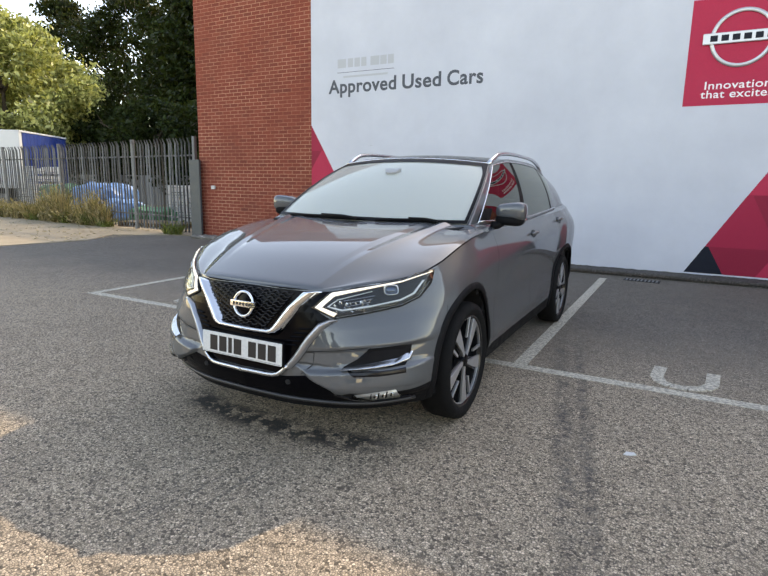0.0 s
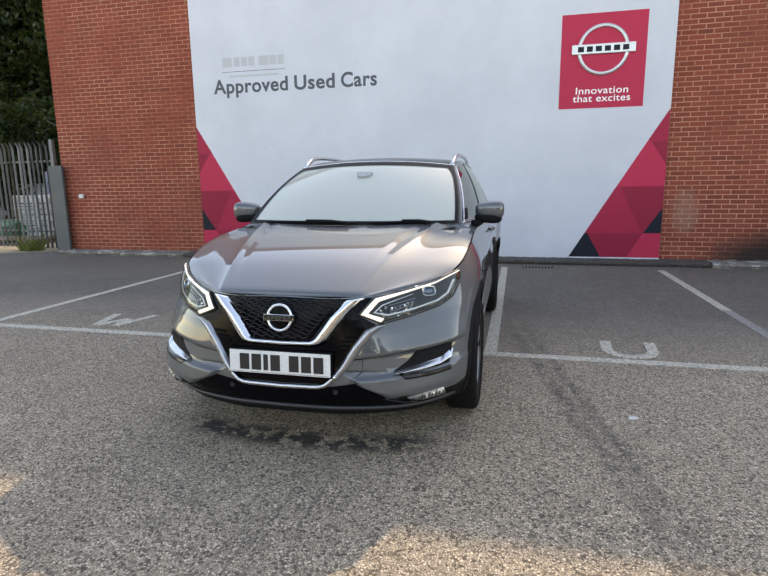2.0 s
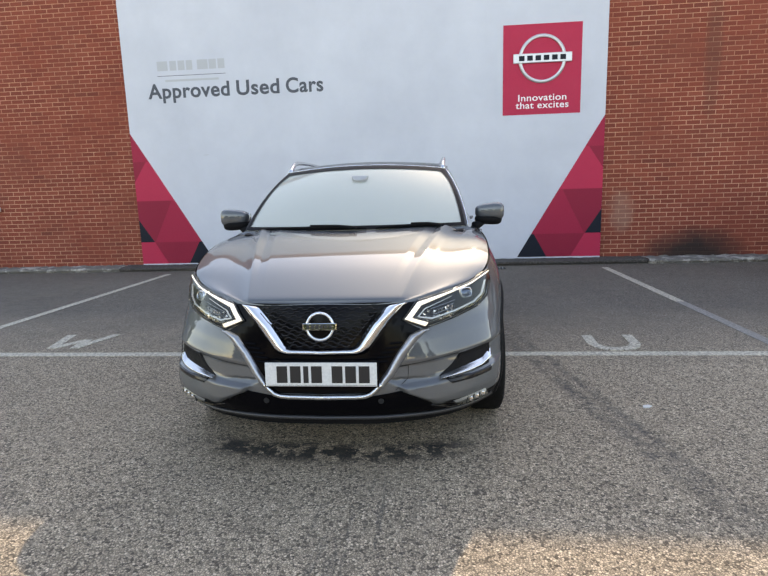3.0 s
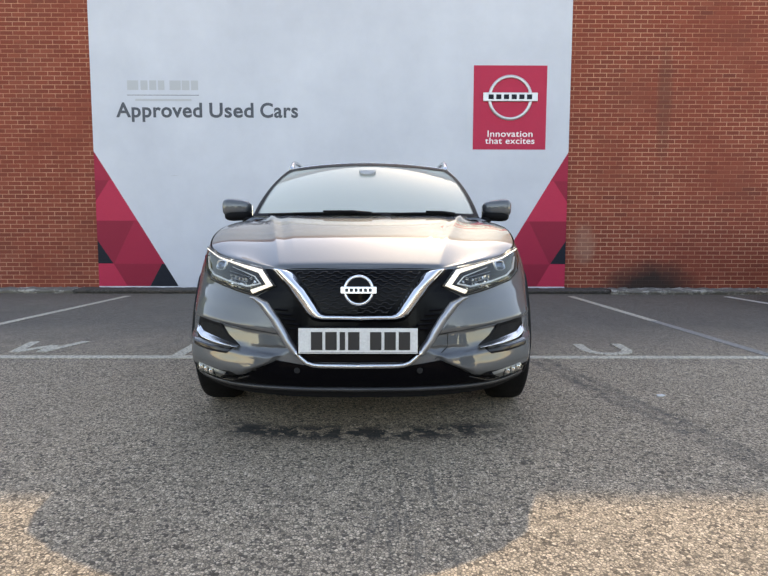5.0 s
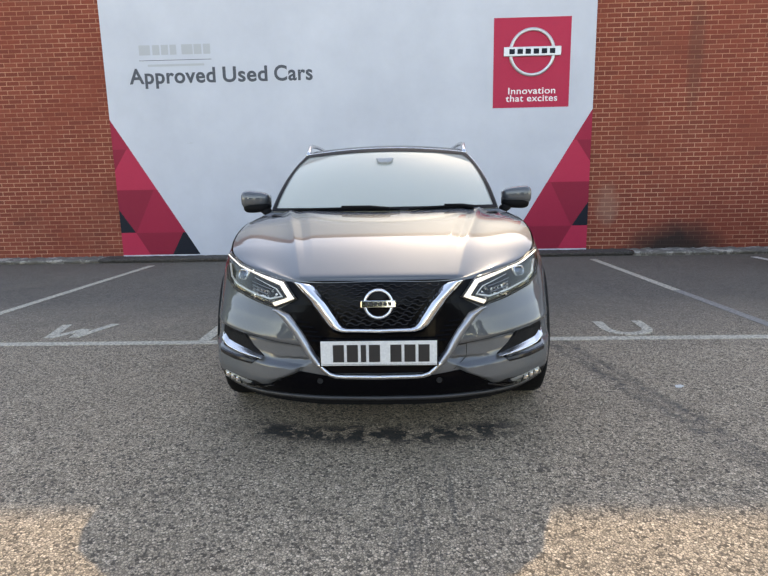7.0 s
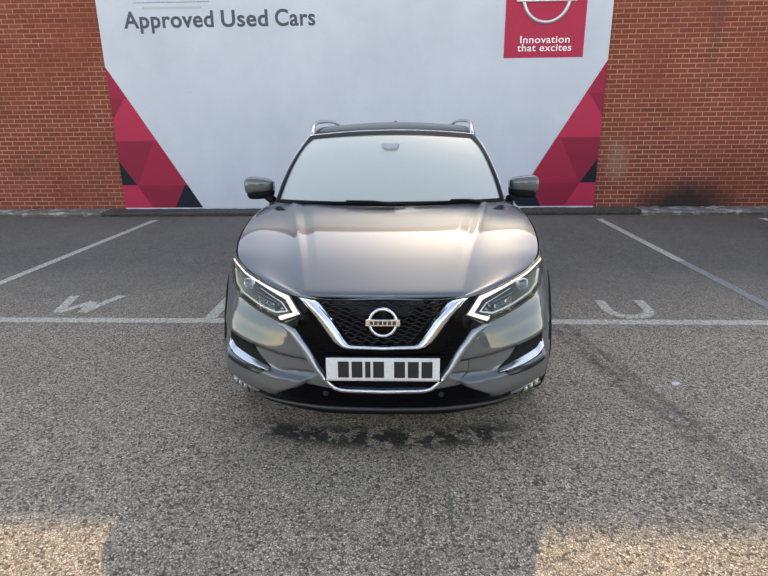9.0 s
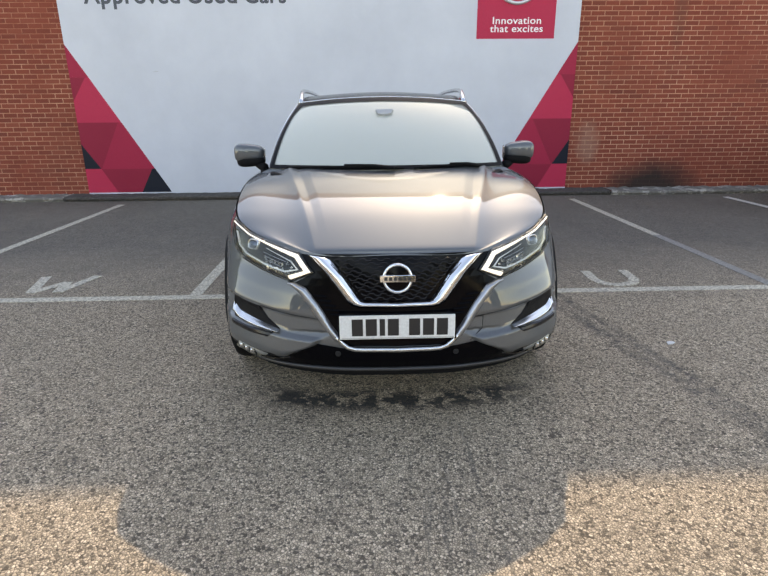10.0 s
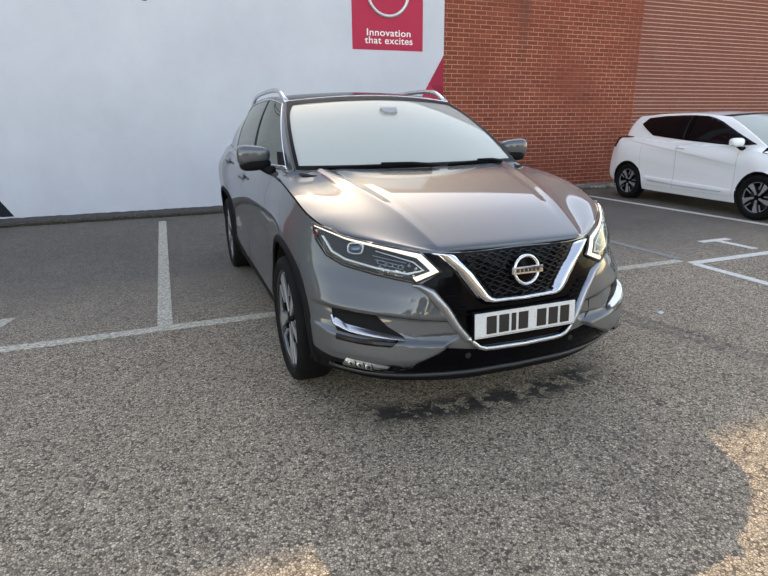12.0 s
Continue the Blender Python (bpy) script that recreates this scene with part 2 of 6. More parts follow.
def lathe(profile, n=32, axis="x", m=None):
    bm = bmesh.new()
    add_lathe(bm, profile, n, axis, m)
    bmesh.ops.recalc_face_normals(bm, faces=bm.faces)
    return bm


def add_tube(bm, pts, r, n=8, cap=True):
    pts = [Vector(p) for p in pts]
    rs = r if hasattr(r, "__len__") else [r] * len(pts)
    rings, side = [], None
    for k, p in enumerate(pts):
        d = (pts[min(k + 1, len(pts) - 1)] - pts[max(k - 1, 0)]).normalized()
        if side is None:
            side = d.orthogonal().normalized()
        side = (side - d * side.dot(d)).normalized()
        up = d.cross(side)
        rings.append([bm.verts.new(p + rs[k] * (math.cos(2 * math.pi * j / n) * side + math.sin(2 * math.pi * j / n) * up)) for j in range(n)])
    for a, b in zip(rings, rings[1:]):
        for j in range(n):
            bm.faces.new((a[j], a[(j + 1) % n], b[(j + 1) % n], b[j]))
    if cap:
        bm.faces.new(rings[0][::-1])
        bm.faces.new(rings[-1])
    return rings


def tube(pts, r, n=8):
    bm = bmesh.new()
    add_tube(bm, pts, r, n)
    return bm


def spline(pts, t):
    """Catmull-Rom through points, at t from 0 to len - 1."""
    k = min(max(int(math.floor(t)), 0), len(pts) - 2)
    f = t - k
    p1, p2 = Vector(pts[k]), Vector(pts[k + 1])
    p0 = Vector(pts[k - 1]) if k > 0 else 2 * p1 - p2
    p3 = Vector(pts[k + 2]) if k + 2 < len(pts) else 2 * p2 - p1
    return 0.5 * (2 * p1 + (p2 - p0) * f + (2 * p0 - 5 * p1 + 4 * p2 - p3) * f * f + (3 * p1 - p0 - 3 * p2 + p3) * f ** 3)


def text_mesh(name, words, size, material, parent, at, rx=90, rz=0, extrude=0.002, spread=1.0, label="", bold=0.0):
    cu = bpy.data.curves.new(name, "FONT")
    cu.body, cu.size, cu.extrude, cu.space_character, cu.offset = words, size, extrude, spread, bold
    tmp = new(name, cu)
    bpy.context.view_layer.update()
    me = bpy.data.meshes.new_from_object(tmp.evaluated_get(bpy.context.evaluated_depsgraph_get()))
    bpy.data.objects.remove(tmp)
    me.materials.clear()
    me.materials.append(material)
    ob = new(name, me)
    ob.parent = parent
    ob.matrix_basis = pose(*at, rx, 0, rz)
    return tagged(ob, label)


# ---- ground ----
def build_ground():
    bm = bmesh.new()
    bmesh.ops.create_grid(bm, x_segments=60, y_segments=60, size=400)
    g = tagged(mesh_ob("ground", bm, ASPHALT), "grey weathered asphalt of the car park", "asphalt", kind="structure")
    return g


build_ground()
BAY_X = (-4.08, -1.53, 0.92, 3.24, 5.82)
FRONT_Y, BACK_Y = -0.27, 4.47


def marking(name, pts, label, category="parking line", paint=None):
    return tagged(mesh_ob(name, prism(pts, 0.004, "z", 0.0), paint or PAINT_LINE), label, category, kind="structure")


def stripe(a, b, w):
    a, b = Vector(a), Vector(b)
    s = (b - a).orthogonal().normalized() * w / 2
    return [tuple(a + s), tuple(a - s), tuple(b - s), tuple(b + s)]


for _x in BAY_X:
    if _x == 3.24:
        marking("bay_line", stripe((_x, FRONT_Y + 0.054), (_x, 1.7), 0.1), "faded grey remains of a painted bay line", paint=PAINT_FADED)
    marking("bay_line", stripe((_x, 1.71 if _x == 3.24 else FRONT_Y + 0.054), (_x, BACK_Y), 0.1), "clear white painted bay line on asphalt" if _x > 5 else "worn white painted parking bay line on asphalt", paint=PAINT_FRESH if _x > 5 else PAINT_LINE)
marking("bay_line", stripe((-4.13, FRONT_Y), (3.18, FRONT_Y), 0.1), "worn white line along the fronts of the bays")
marking("bay_line", stripe((3.19, -0.385), (8.5, -0.36), 0.09), "white line along the front of a reserved bay", paint=PAINT_FRESH)
marking("bay_line", stripe((3.2, -0.435), (3.14, -1.9), 0.09), "white line running out from the bay corner", paint=PAINT_FRESH)


def painted_letter(strokes, label, paint=None):
    bm = bmesh.new()
    for n, (a, b) in enumerate(strokes):
        tmp = prism(stripe(a, b, 0.085), 0.004 + 0.0006 * n, "z", 0.0)
        me = bpy.data.meshes.new("tmp")
        tmp.to_mesh(me)
        tmp.free()
        bm.from_mesh(me)
        bpy.data.meshes.remove(me)
    return tagged(mesh_ob("painted_letter", bm, paint or PAINT_LINE), label, "road marking", kind="structure")


painted_letter([((-3.04, 0.38), (-2.92, -0.08)), ((-2.92, -0.08), (-2.76, 0.2)), ((-2.76, 0.2), (-2.70, -0.08)), ((-2.70, -0.08), (-2.58, 0.38))], "worn white letter W painted in a bay")
_u = [(1.85, 0.28), (1.83, 0.03), (1.86, -0.09), (1.92, -0.14), (2.02, -0.145), (2.12, -0.10), (2.17, 0.0), (2.19, 0.28)]
painted_letter(list(zip(_u, _u[1:])), "worn white letter U painted in a bay")
painted_letter([((4.12, 0.28), (4.56, 0.28)), ((4.34, 0.23), (4.34, -0.2))], "white letter T painted in a bay", PAINT_FRESH)

# ---- building ----
WALL_Y, WALL_X0, WALL_X1, ROOF = 5.24, -8.14, 16.0, 5.89
wall = tagged(mesh_ob("wall_front", box((WALL_X0, WALL_Y, 0), (WALL_X1, WALL_Y + 0.3, ROOF)), MORTAR), "red brick wall of the showroom building", "brick wall", kind="structure")
tagged(mesh_ob("wall_side", box((WALL_X0, WALL_Y + 0.3, 0), (WALL_X0 + 0.3, 18, ROOF)), BRICK_ROWS), "red brick side wall of the building", "brick wall", kind="structure")
tagged(mesh_ob("wall_back", box((WALL_X0 + 0.3, 17.7, 0), (WALL_X1, 18, ROOF)), BRICK_ROWS), "rear wall of the building", "brick wall", kind="structure")
tagged(mesh_ob("roof", box((WALL_X0 + 0.3, WALL_Y + 0.3, ROOF - 0.3), (WALL_X1, 17.7, ROOF - 0.1)), ASPHALT), "flat felt roof", "roof", kind="structure")
SIGN_Y = 5.2


# ---- sign ----
def build_sign():
    s = thing("wall_sign", "large white billboard with crimson corner triangles on the brick wall", "sign", (0, SIGN_Y, 0))
    part("panel", box((-4.92, 0.0, 0.065), (3.37, 0.036, 5.4), 0.004), SIGN_WHITE, s, "white vinyl panel")

    def tri(pts, m, label, lift=0.002):
        part("triangle", prism(pts, lift, "y", -lift), m, s, label)

    for side in (1, -1):
        # u runs from the sign's edge towards its middle
        put = (lambda u, z: (3.368 - u, z)) if side > 0 else (lambda u, z: (-4.918 + u, z))
        P = lambda *uz: [put(u, z) for u, z in uz]
        base = 0.102
        tri(P((0, 2.46), (1.41, base), (0, base)), RED_C, "crimson backing", 0.001)
        tri(P((0, 2.46), (0.30, 1.965), (0, 1.965)), RED_C, "mid crimson triangle")
        tri(P((0, 1.96), (0.24, 1.96), (0.0, 1.60)), RED_B, "deep crimson triangle")
        tri(P((0.245, 1.96), (0.302, 1.96), (0.72, 1.26), (0, 1.26), (0, 1.595)), RED_A, "bright crimson panel")
        tri(P((0, 1.255), (0.66, 1.255), (0.28, 0.50), (0.02, 0.89), (0, 0.92)), RED_B, "deep crimson panel")
        tri(P((0.665, 1.255), (0.725, 1.255), (1.17, 0.505), (0.285, 0.505)), RED_C, "mid crimson panel")
        tri(P((0, 0.915), (0.27, 0.505), (0, 0.505)), SIGN_DARK, "charcoal triangle")
        tri(P((0, 0.50), (0.27, 0.50), (0.50, base), (0, base)), RED_A, "bright crimson panel")
        tri(P((0.275, 0.50), (1.12, 0.50), (0.90, base), (0.505, base)), RED_B, "deep crimson panel")
        tri(P((1.125, 0.50), (1.175, 0.50), (1.41, base), (0.905, base)), SIGN_DARK, "charcoal triangle")
    part("logo_square", prism([(1.69, 2.505), (2.96, 2.505), (2.96, 3.93), (1.69, 3.93)], 0.003, "y", -0.003), RED_A, s, "crimson square")
    def word(text, size, m, x, width, z, label, bold, y):
        """One word of the sign, set to its width."""
        o = text_mesh("lettering", text, size, m, s, (x, y, z), label=label, bold=bold, spread=1.06)
        lo, hi = min(v.co.x for v in o.data.vertices), max(v.co.x for v in o.data.vertices)
        for v in o.data.vertices:
            v.co.x = (v.co.x - lo) * width / (hi - lo)
    for text, x, width in (("Approved", -4.50, 1.49), ("Used", -2.885, .765), ("Cars", -2.005, .655)):
        word(text, 0.345, TEXT_DARK, x, width, 3.045, "dark grey lettering", 0.008, -0.001)
    for text, x, width, z in (("Innovation", 1.945, .785, 2.725), ("that", 1.905, .295, 2.605), ("excites", 2.262, .505, 2.605)):
        word(text, 0.15, TEXT_WHITE, x, width, z, "white lettering", 0.0015, -0.004)
    ring = lathe([(-0.02, 0.335), (-0.03, 0.355), (-0.02, 0.385), (-0.004, 0.385), (-0.004, 0.335), (-0.02, 0.335)], 48, "y", pose(2.325, 0, 3.385))
    part("badge_ring", ring, SILVER_PRINT, s, "printed silver ring", True)
    part("badge_bar", box((1.855, -0.034, 3.32), (2.80, -0.004, 3.47), 0.01), SILVER_PRINT, s, "printed silver bar")
    for k in range(6):
        part("word_bar", box((1.945 + .133 * k, -0.037, 3.355), (2.035 + .133 * k, -0.0345, 3.435)), SIGN_DARK, s, "dark bar")
    for x, width in ((-4.29, .19), (-4.06, .12), (-3.91, .12), (-3.76, .11), (-3.56, .19), (-3.35, .13), (-3.19, .12)):
        part("word_bar", box((x, -0.003, 3.50), (x + width, 0.0, 3.66)), GREY_PRINT, s, "grey bar")
    part("scuff", prism([(-3.60, 2.036), (-3.50, 2.040), (-3.465, 2.046), (-3.52, 2.050)], .0015, "y", -.0015), GREY_PRINT, s, "small grey scuff")
    part("rule", box((-4.30, -0.003, 3.41), (-3.06, 0.0, 3.418)), TEXT_DARK, s, "thin grey rule")
    part("word_bar", box((-4.16, -0.003, 3.315), (-3.19, 0.0, 3.35)), GREY_PRINT, s, "small pale grey word bar")


SILVER_PRINT = mat("printed silver", (0.55, 0.56, 0.58), 0.35, 0.5)
GREY_PRINT = mat("pale grey print", (0.42, 0.44, 0.47), 0.5)
build_sign()


# ---- cars ----
CAR_PAINT = mat("gunmetal car paint", (0.13, 0.13, 0.132), 0.66, 0.88, Coat_Weight=1.0, Coat_Roughness=0.03, Coat_IOR=1.6, Specular_IOR_Level=0.1)
_n = Nodes(CAR_PAINT)
_n.set("Base Color", _n.mix(_n.ramp(_n.noise(900, 2), [(0.3, 0.0), (0.8, 1.0)]), (0.090, 0.0975, 0.1045), (0.161, 0.174, 0.186)))
WHITE_PAINT = mat("white car paint", (0.90, 0.905, 0.90), 0.3, 0.0, Coat_Weight=1.0, Coat_Roughness=0.04)
GLOSS_BLACK = mat("gloss black plastic", (0.002, 0.002, 0.003), 0.14, Specular_IOR_Level=0.09)
BLACK_PLASTIC = speckled("grained black plastic", (0.006, 0.006, 0.007), (0.011, 0.011, 0.012), 9, 0.6, 0.3, 500, Specular_IOR_Level=0.1)
RUBBER = speckled("tyre rubber", (0.005, 0.005, 0.006), (0.010, 0.010, 0.0095), 7, 0.8, 0.3, 300, Specular_IOR_Level=0.15)
ROOF_BLACK = mat("black roof panel", (0.004, 0.004, 0.005), 0.16, Specular_IOR_Level=0.22)
FRIT_BLACK = mat("black glass border", (0.006, 0.006, 0.007), 0.35, Specular_IOR_Level=0.05)
CHROME = mat("chrome", (0.80, 0.805, 0.81), 0.06, 1.0)
SATIN = mat("satin silver trim", (0.62, 0.63, 0.64), 0.25, 1.0)
ALLOY = mat("machined alloy", (0.50, 0.50, 0.51), 0.32, 0.7)
DARK_VOID = mat("dark interior", (0.008, 0.008, 0.009), 0.9)
SEAT_CLOTH = speckled("dark seat leather", (0.03, 0.03, 0.032), (0.045, 0.045, 0.047), 8, 0.55, 0.2, 200)


def glass_material(name, tint, ior=1.55, sky_haze=0.0):
    m = bpy.data.materials.new(name)
    m.use_nodes = True
    t = m.node_tree
    t.nodes.remove(t.nodes["Principled BSDF"])
    clear, gloss, f, mixer = (t.nodes.new(k) for k in ("ShaderNodeBsdfTransparent", "ShaderNodeBsdfGlossy", "ShaderNodeFresnel", "ShaderNodeMixShader"))
    clear.inputs[0].default_value = (*tint, 1)
    gloss.inputs["Color"].default_value = (0.98, 1.0, 0.92, 1)
    gloss.inputs["Roughness"].default_value = 0.01
    f.inputs["IOR"].default_value = ior
    t.links.new(f.outputs[0], mixer.inputs[0])
    t.links.new(clear.outputs[0], mixer.inputs[1])
    t.links.new(gloss.outputs[0], mixer.inputs[2])
    out = mixer.outputs[0]
    if sky_haze:                                   # an even pale haze, standing in for the bright sky's reflection
        haze, veil = t.nodes.new("ShaderNodeBsdfDiffuse"), t.nodes.new("ShaderNodeMixShader")
        haze.inputs[0].default_value = (0.80, 0.83, 0.74, 1)
        veil.inputs[0].default_value = sky_haze
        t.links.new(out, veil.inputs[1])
        t.links.new(haze.outputs[0], veil.inputs[2])
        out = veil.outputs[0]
    t.links.new(out, t.nodes["Material Output"].inputs[0])
    return m


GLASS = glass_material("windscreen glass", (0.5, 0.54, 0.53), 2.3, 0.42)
TINTED = glass_material("tinted side glass", (0.10, 0.11, 0.115), 1.9)
DARK_GLASS = mat("privacy glass", (0.004, 0.004, 0.005), 0.03, Specular_IOR_Level=0.15)
LENS = glass_material("lamp lens", (0.9, 0.92, 0.93), 1.38)


class Shell:
    """Half of a car's skin, lofted through guide curves: the flank (from the nose round to the tail), the cabin above it, the bonnet and the roof."""

    def __init__(self, flank, sill, top, bonnet, spine, hood_from=1.4, crown=0.03, hood_to=6.0):
        self.flank, self.sill, self.top, self.bonnet, self.spine, self.hood_from, self.crown, self.hood_to = flank, sill, top, bonnet, spine, hood_from, crown, hood_to

    relief = None
    swage = None
    valley = 0.0

    def side(self, s, v):
        """s: stations from the nose to the tail; v: 0 at the shoulder, down to len(flank) - 1 at the bottom."""
        p = spline([spline(c, s) for c in self.flank], v)
        if self.relief and s < 3.8:
            p += self.relief(p) * min(1, max(0, (3.75 - s) / 0.7))
        if self.swage:
            p.x += self.swage(p) * min(1, p.x / .5)
        return p

    def roof_edge(self, s):
        a = Vector(self.top[0])
        if s < 1:                               # along the top of the windscreen
            c, w = Vector(self.spine[0]), s
            return Vector((a.x * w, c.y + (a.y - c.y) * w * w, c.z + (a.z - c.z) * w * w))
        k = len(self.top) - 1
        if s > 1 + k:                           # along the top of the rear window
            c, w, b = Vector(self.spine[-1]), 2 + k - s, Vector(self.top[-1])
            return Vector((b.x * w, c.y + (b.y - c.y) * w * w, c.z + (b.z - c.z) * w * w))
        return spline(self.top, s - 1)

    def base(self, s):
        a = Vector(self.sill[1])
        if s < 1:
            c = Vector(self.sill[0])
            w = s
            return Vector((a.x * w, c.y + (a.y - c.y) * w ** 2.2, c.z + (a.z - c.z) * w * w))
        k = len(self.sill) - 3
        if s > 1 + k:
            c, w, b = Vector(self.sill[-1]), 2 + k - s, Vector(self.sill[-2])
            return Vector((b.x * w, c.y + (b.y - c.y) * w ** 2.2, c.z + (b.z - c.z) * w * w))
        return spline(self.sill[1:-1], s - 1)

    def cabin(self, s, v):
        """s: 0 screen centre, 1 screen post, on along the side, to the rear window's centre; v: 0 at the belt, 1 at the roof."""
        a, b = self.base(s), self.roof_edge(s)
        p = a.lerp(b, v)
        mid = Vector((0, 0.35, 0))
        out = Vector((p.x, (p.y - mid.y) * 0.35, 0.55)).normalized()
        return p + out * self.crown * 4 * v * (1 - v)

    def hood(self, w, u):
        c0, c1 = spline(self.bonnet[0], u * (len(self.bonnet[0]) - 1)), spline(self.bonnet[1], u * (len(self.bonnet[1]) - 1))
        edge = spline(self.flank[0], self.hood_from + u * (self.hood_to - self.hood_from))
        cut = 0.72
        if w < cut:
            k = w / cut
            p = c0.lerp(c1, k)
            p.y = c0.y + (c1.y - c0.y) * k * k
            p.z = c0.z + (c1.z - c0.z) * k * k
            if self.valley:                     # a shallow valley inside the crease, deepest at the screen
                p.z -= self.valley * max(0, 1 - abs(k - .9) / .1) * min(1, max(0, (u - .3) / .5))
        else:
            k = (w - cut) / (1 - cut)
            p = c1.lerp(edge, k)
            p.z += (0.016 * k * (1 - k) * 4 - 0.036 * (k * (1 - k) ** 2) * 4) * min(1, u * 5)
        return p

    def belt(self, s, w):
        """From the shoulder up to the foot of the cabin; s as for cabin(), less one."""
        at = self.hood_to + (7 - self.hood_to) * s if s < 1 else 6 + s
        return spline(self.flank[0], at).lerp(self.base(1 + s), w)

    def roof(self, w, u):
        c = spline(self.spine, u * (len(self.spine) - 1))
        e = self.roof_edge(1 + u * (len(self.top) - 1))
        return Vector((e.x * w, c.y + (e.y - c.y) * w * w, c.z + (e.z - c.z) * w * w))


def sheet(fn, a0, a1, na, b0, b1, nb, sides=(1, -1), skip=None, fix=None):
    """Samples fn over a grid, for the side of positive x, its mirror image, or both."""
    bm = bmesh.new()
    for sx in sides:
        vs = []
        for i in range(na + 1):
            row = []
            for j in range(nb + 1):
                p = fn(a0 + (a1 - a0) * i / na, b0 + (b1 - b0) * j / nb).copy()
                if fix:
                    p = fix(p)
                row.append(bm.verts.new((sx * p.x, p.y, p.z)))
            vs.append(row)
        for i in range(na):
            for j in range(nb):
                q = (vs[i][j], vs[i + 1][j], vs[i + 1][j + 1], vs[i][j + 1])
                mid = sum((v.co for v in q), Vector()) / 4
                if skip and skip(Vector((abs(mid.x), mid.y, mid.z))):
                    continue
                bm.faces.new(q if sx > 0 else q[::-1])
    bmesh.ops.remove_doubles(bm, verts=bm.verts, dist=0.0004)
    loose = [v for v in bm.verts if not v.link_faces]
    bmesh.ops.delete(bm, geom=loose, context="VERTS")
    bmesh.ops.recalc_face_normals(bm, faces=bm.faces)
    return bm


def arch_fix(hubs, r):
    """Moves skin points near a wheel arch onto its rim, and tells which faces lie inside."""
    def fix(p):
        for hy, hz in hubs:
            d = math.hypot(p.y - hy, p.z - hz)
            if p.z < hz - 0.02:
                dy = p.y - hy
                if abs(abs(dy) - r) < 0.017:
                    p.y = hy + math.copysign(r, dy)
            elif abs(d - r) < 0.017 and d > 0:
                p.y, p.z = hy + (p.y - hy) * r / d, hz + (p.z - hz) * r / d
        return p

    def skip(p):
        return abs(p.x) > 0.6 and any((math.hypot(p.y - hy, p.z - hz) < r - 0.001) or (p.z < hz and abs(p.y - hy) < r - 0.001) for hy, hz in hubs)
    return fix, skip


def steps(pairs, t):
    """Eased steps between (place, value) pairs."""
    if t <= pairs[0][0]:
        return pairs[0][1]
    for (a, x), (b, y) in zip(pairs, pairs[1:]):
        if t <= b:
            k = (t - a) / (b - a)
            return x + (y - x) * k * k * (3 - 2 * k)
    return pairs[-1][1]


def bumper_relief(p):
    """The creases of the front bumper: a shoulder over the intakes, a wedge under the blades, and a ledge round the grille. The creases rise outwards."""
    z = p.z - .10 * (p.x - .60) if p.z > .36 else p.z
    out = steps([(.27, 0), (.300, .014), (.318, .032), (.335, .035), (.424, .024), (.434, .019), (.445, -.003), (.47, -.010), (.525, -.009), (.537, .005), (.547, .012), (.62, .008), (.70, 0)], z)
    if p.z > .45:
        out *= .3 + .7 * min(1, max(0, (p.x - .42) / .2))
    edge = steps([(.30, .56), (.326, .50), (.40, .372), (.425, .335), (.45, .300), (.49, .328), (.563, .375), (.629, .425), (.655, .475), (.70, .60)], p.z)
    k = min(1, max(0, (p.x - edge + .012) / .03))
    way = Vector((.75 * max(0, (p.x - .5) / .4), -1, 0)).normalized()
    return way * out * k * k * (3 - 2 * k)


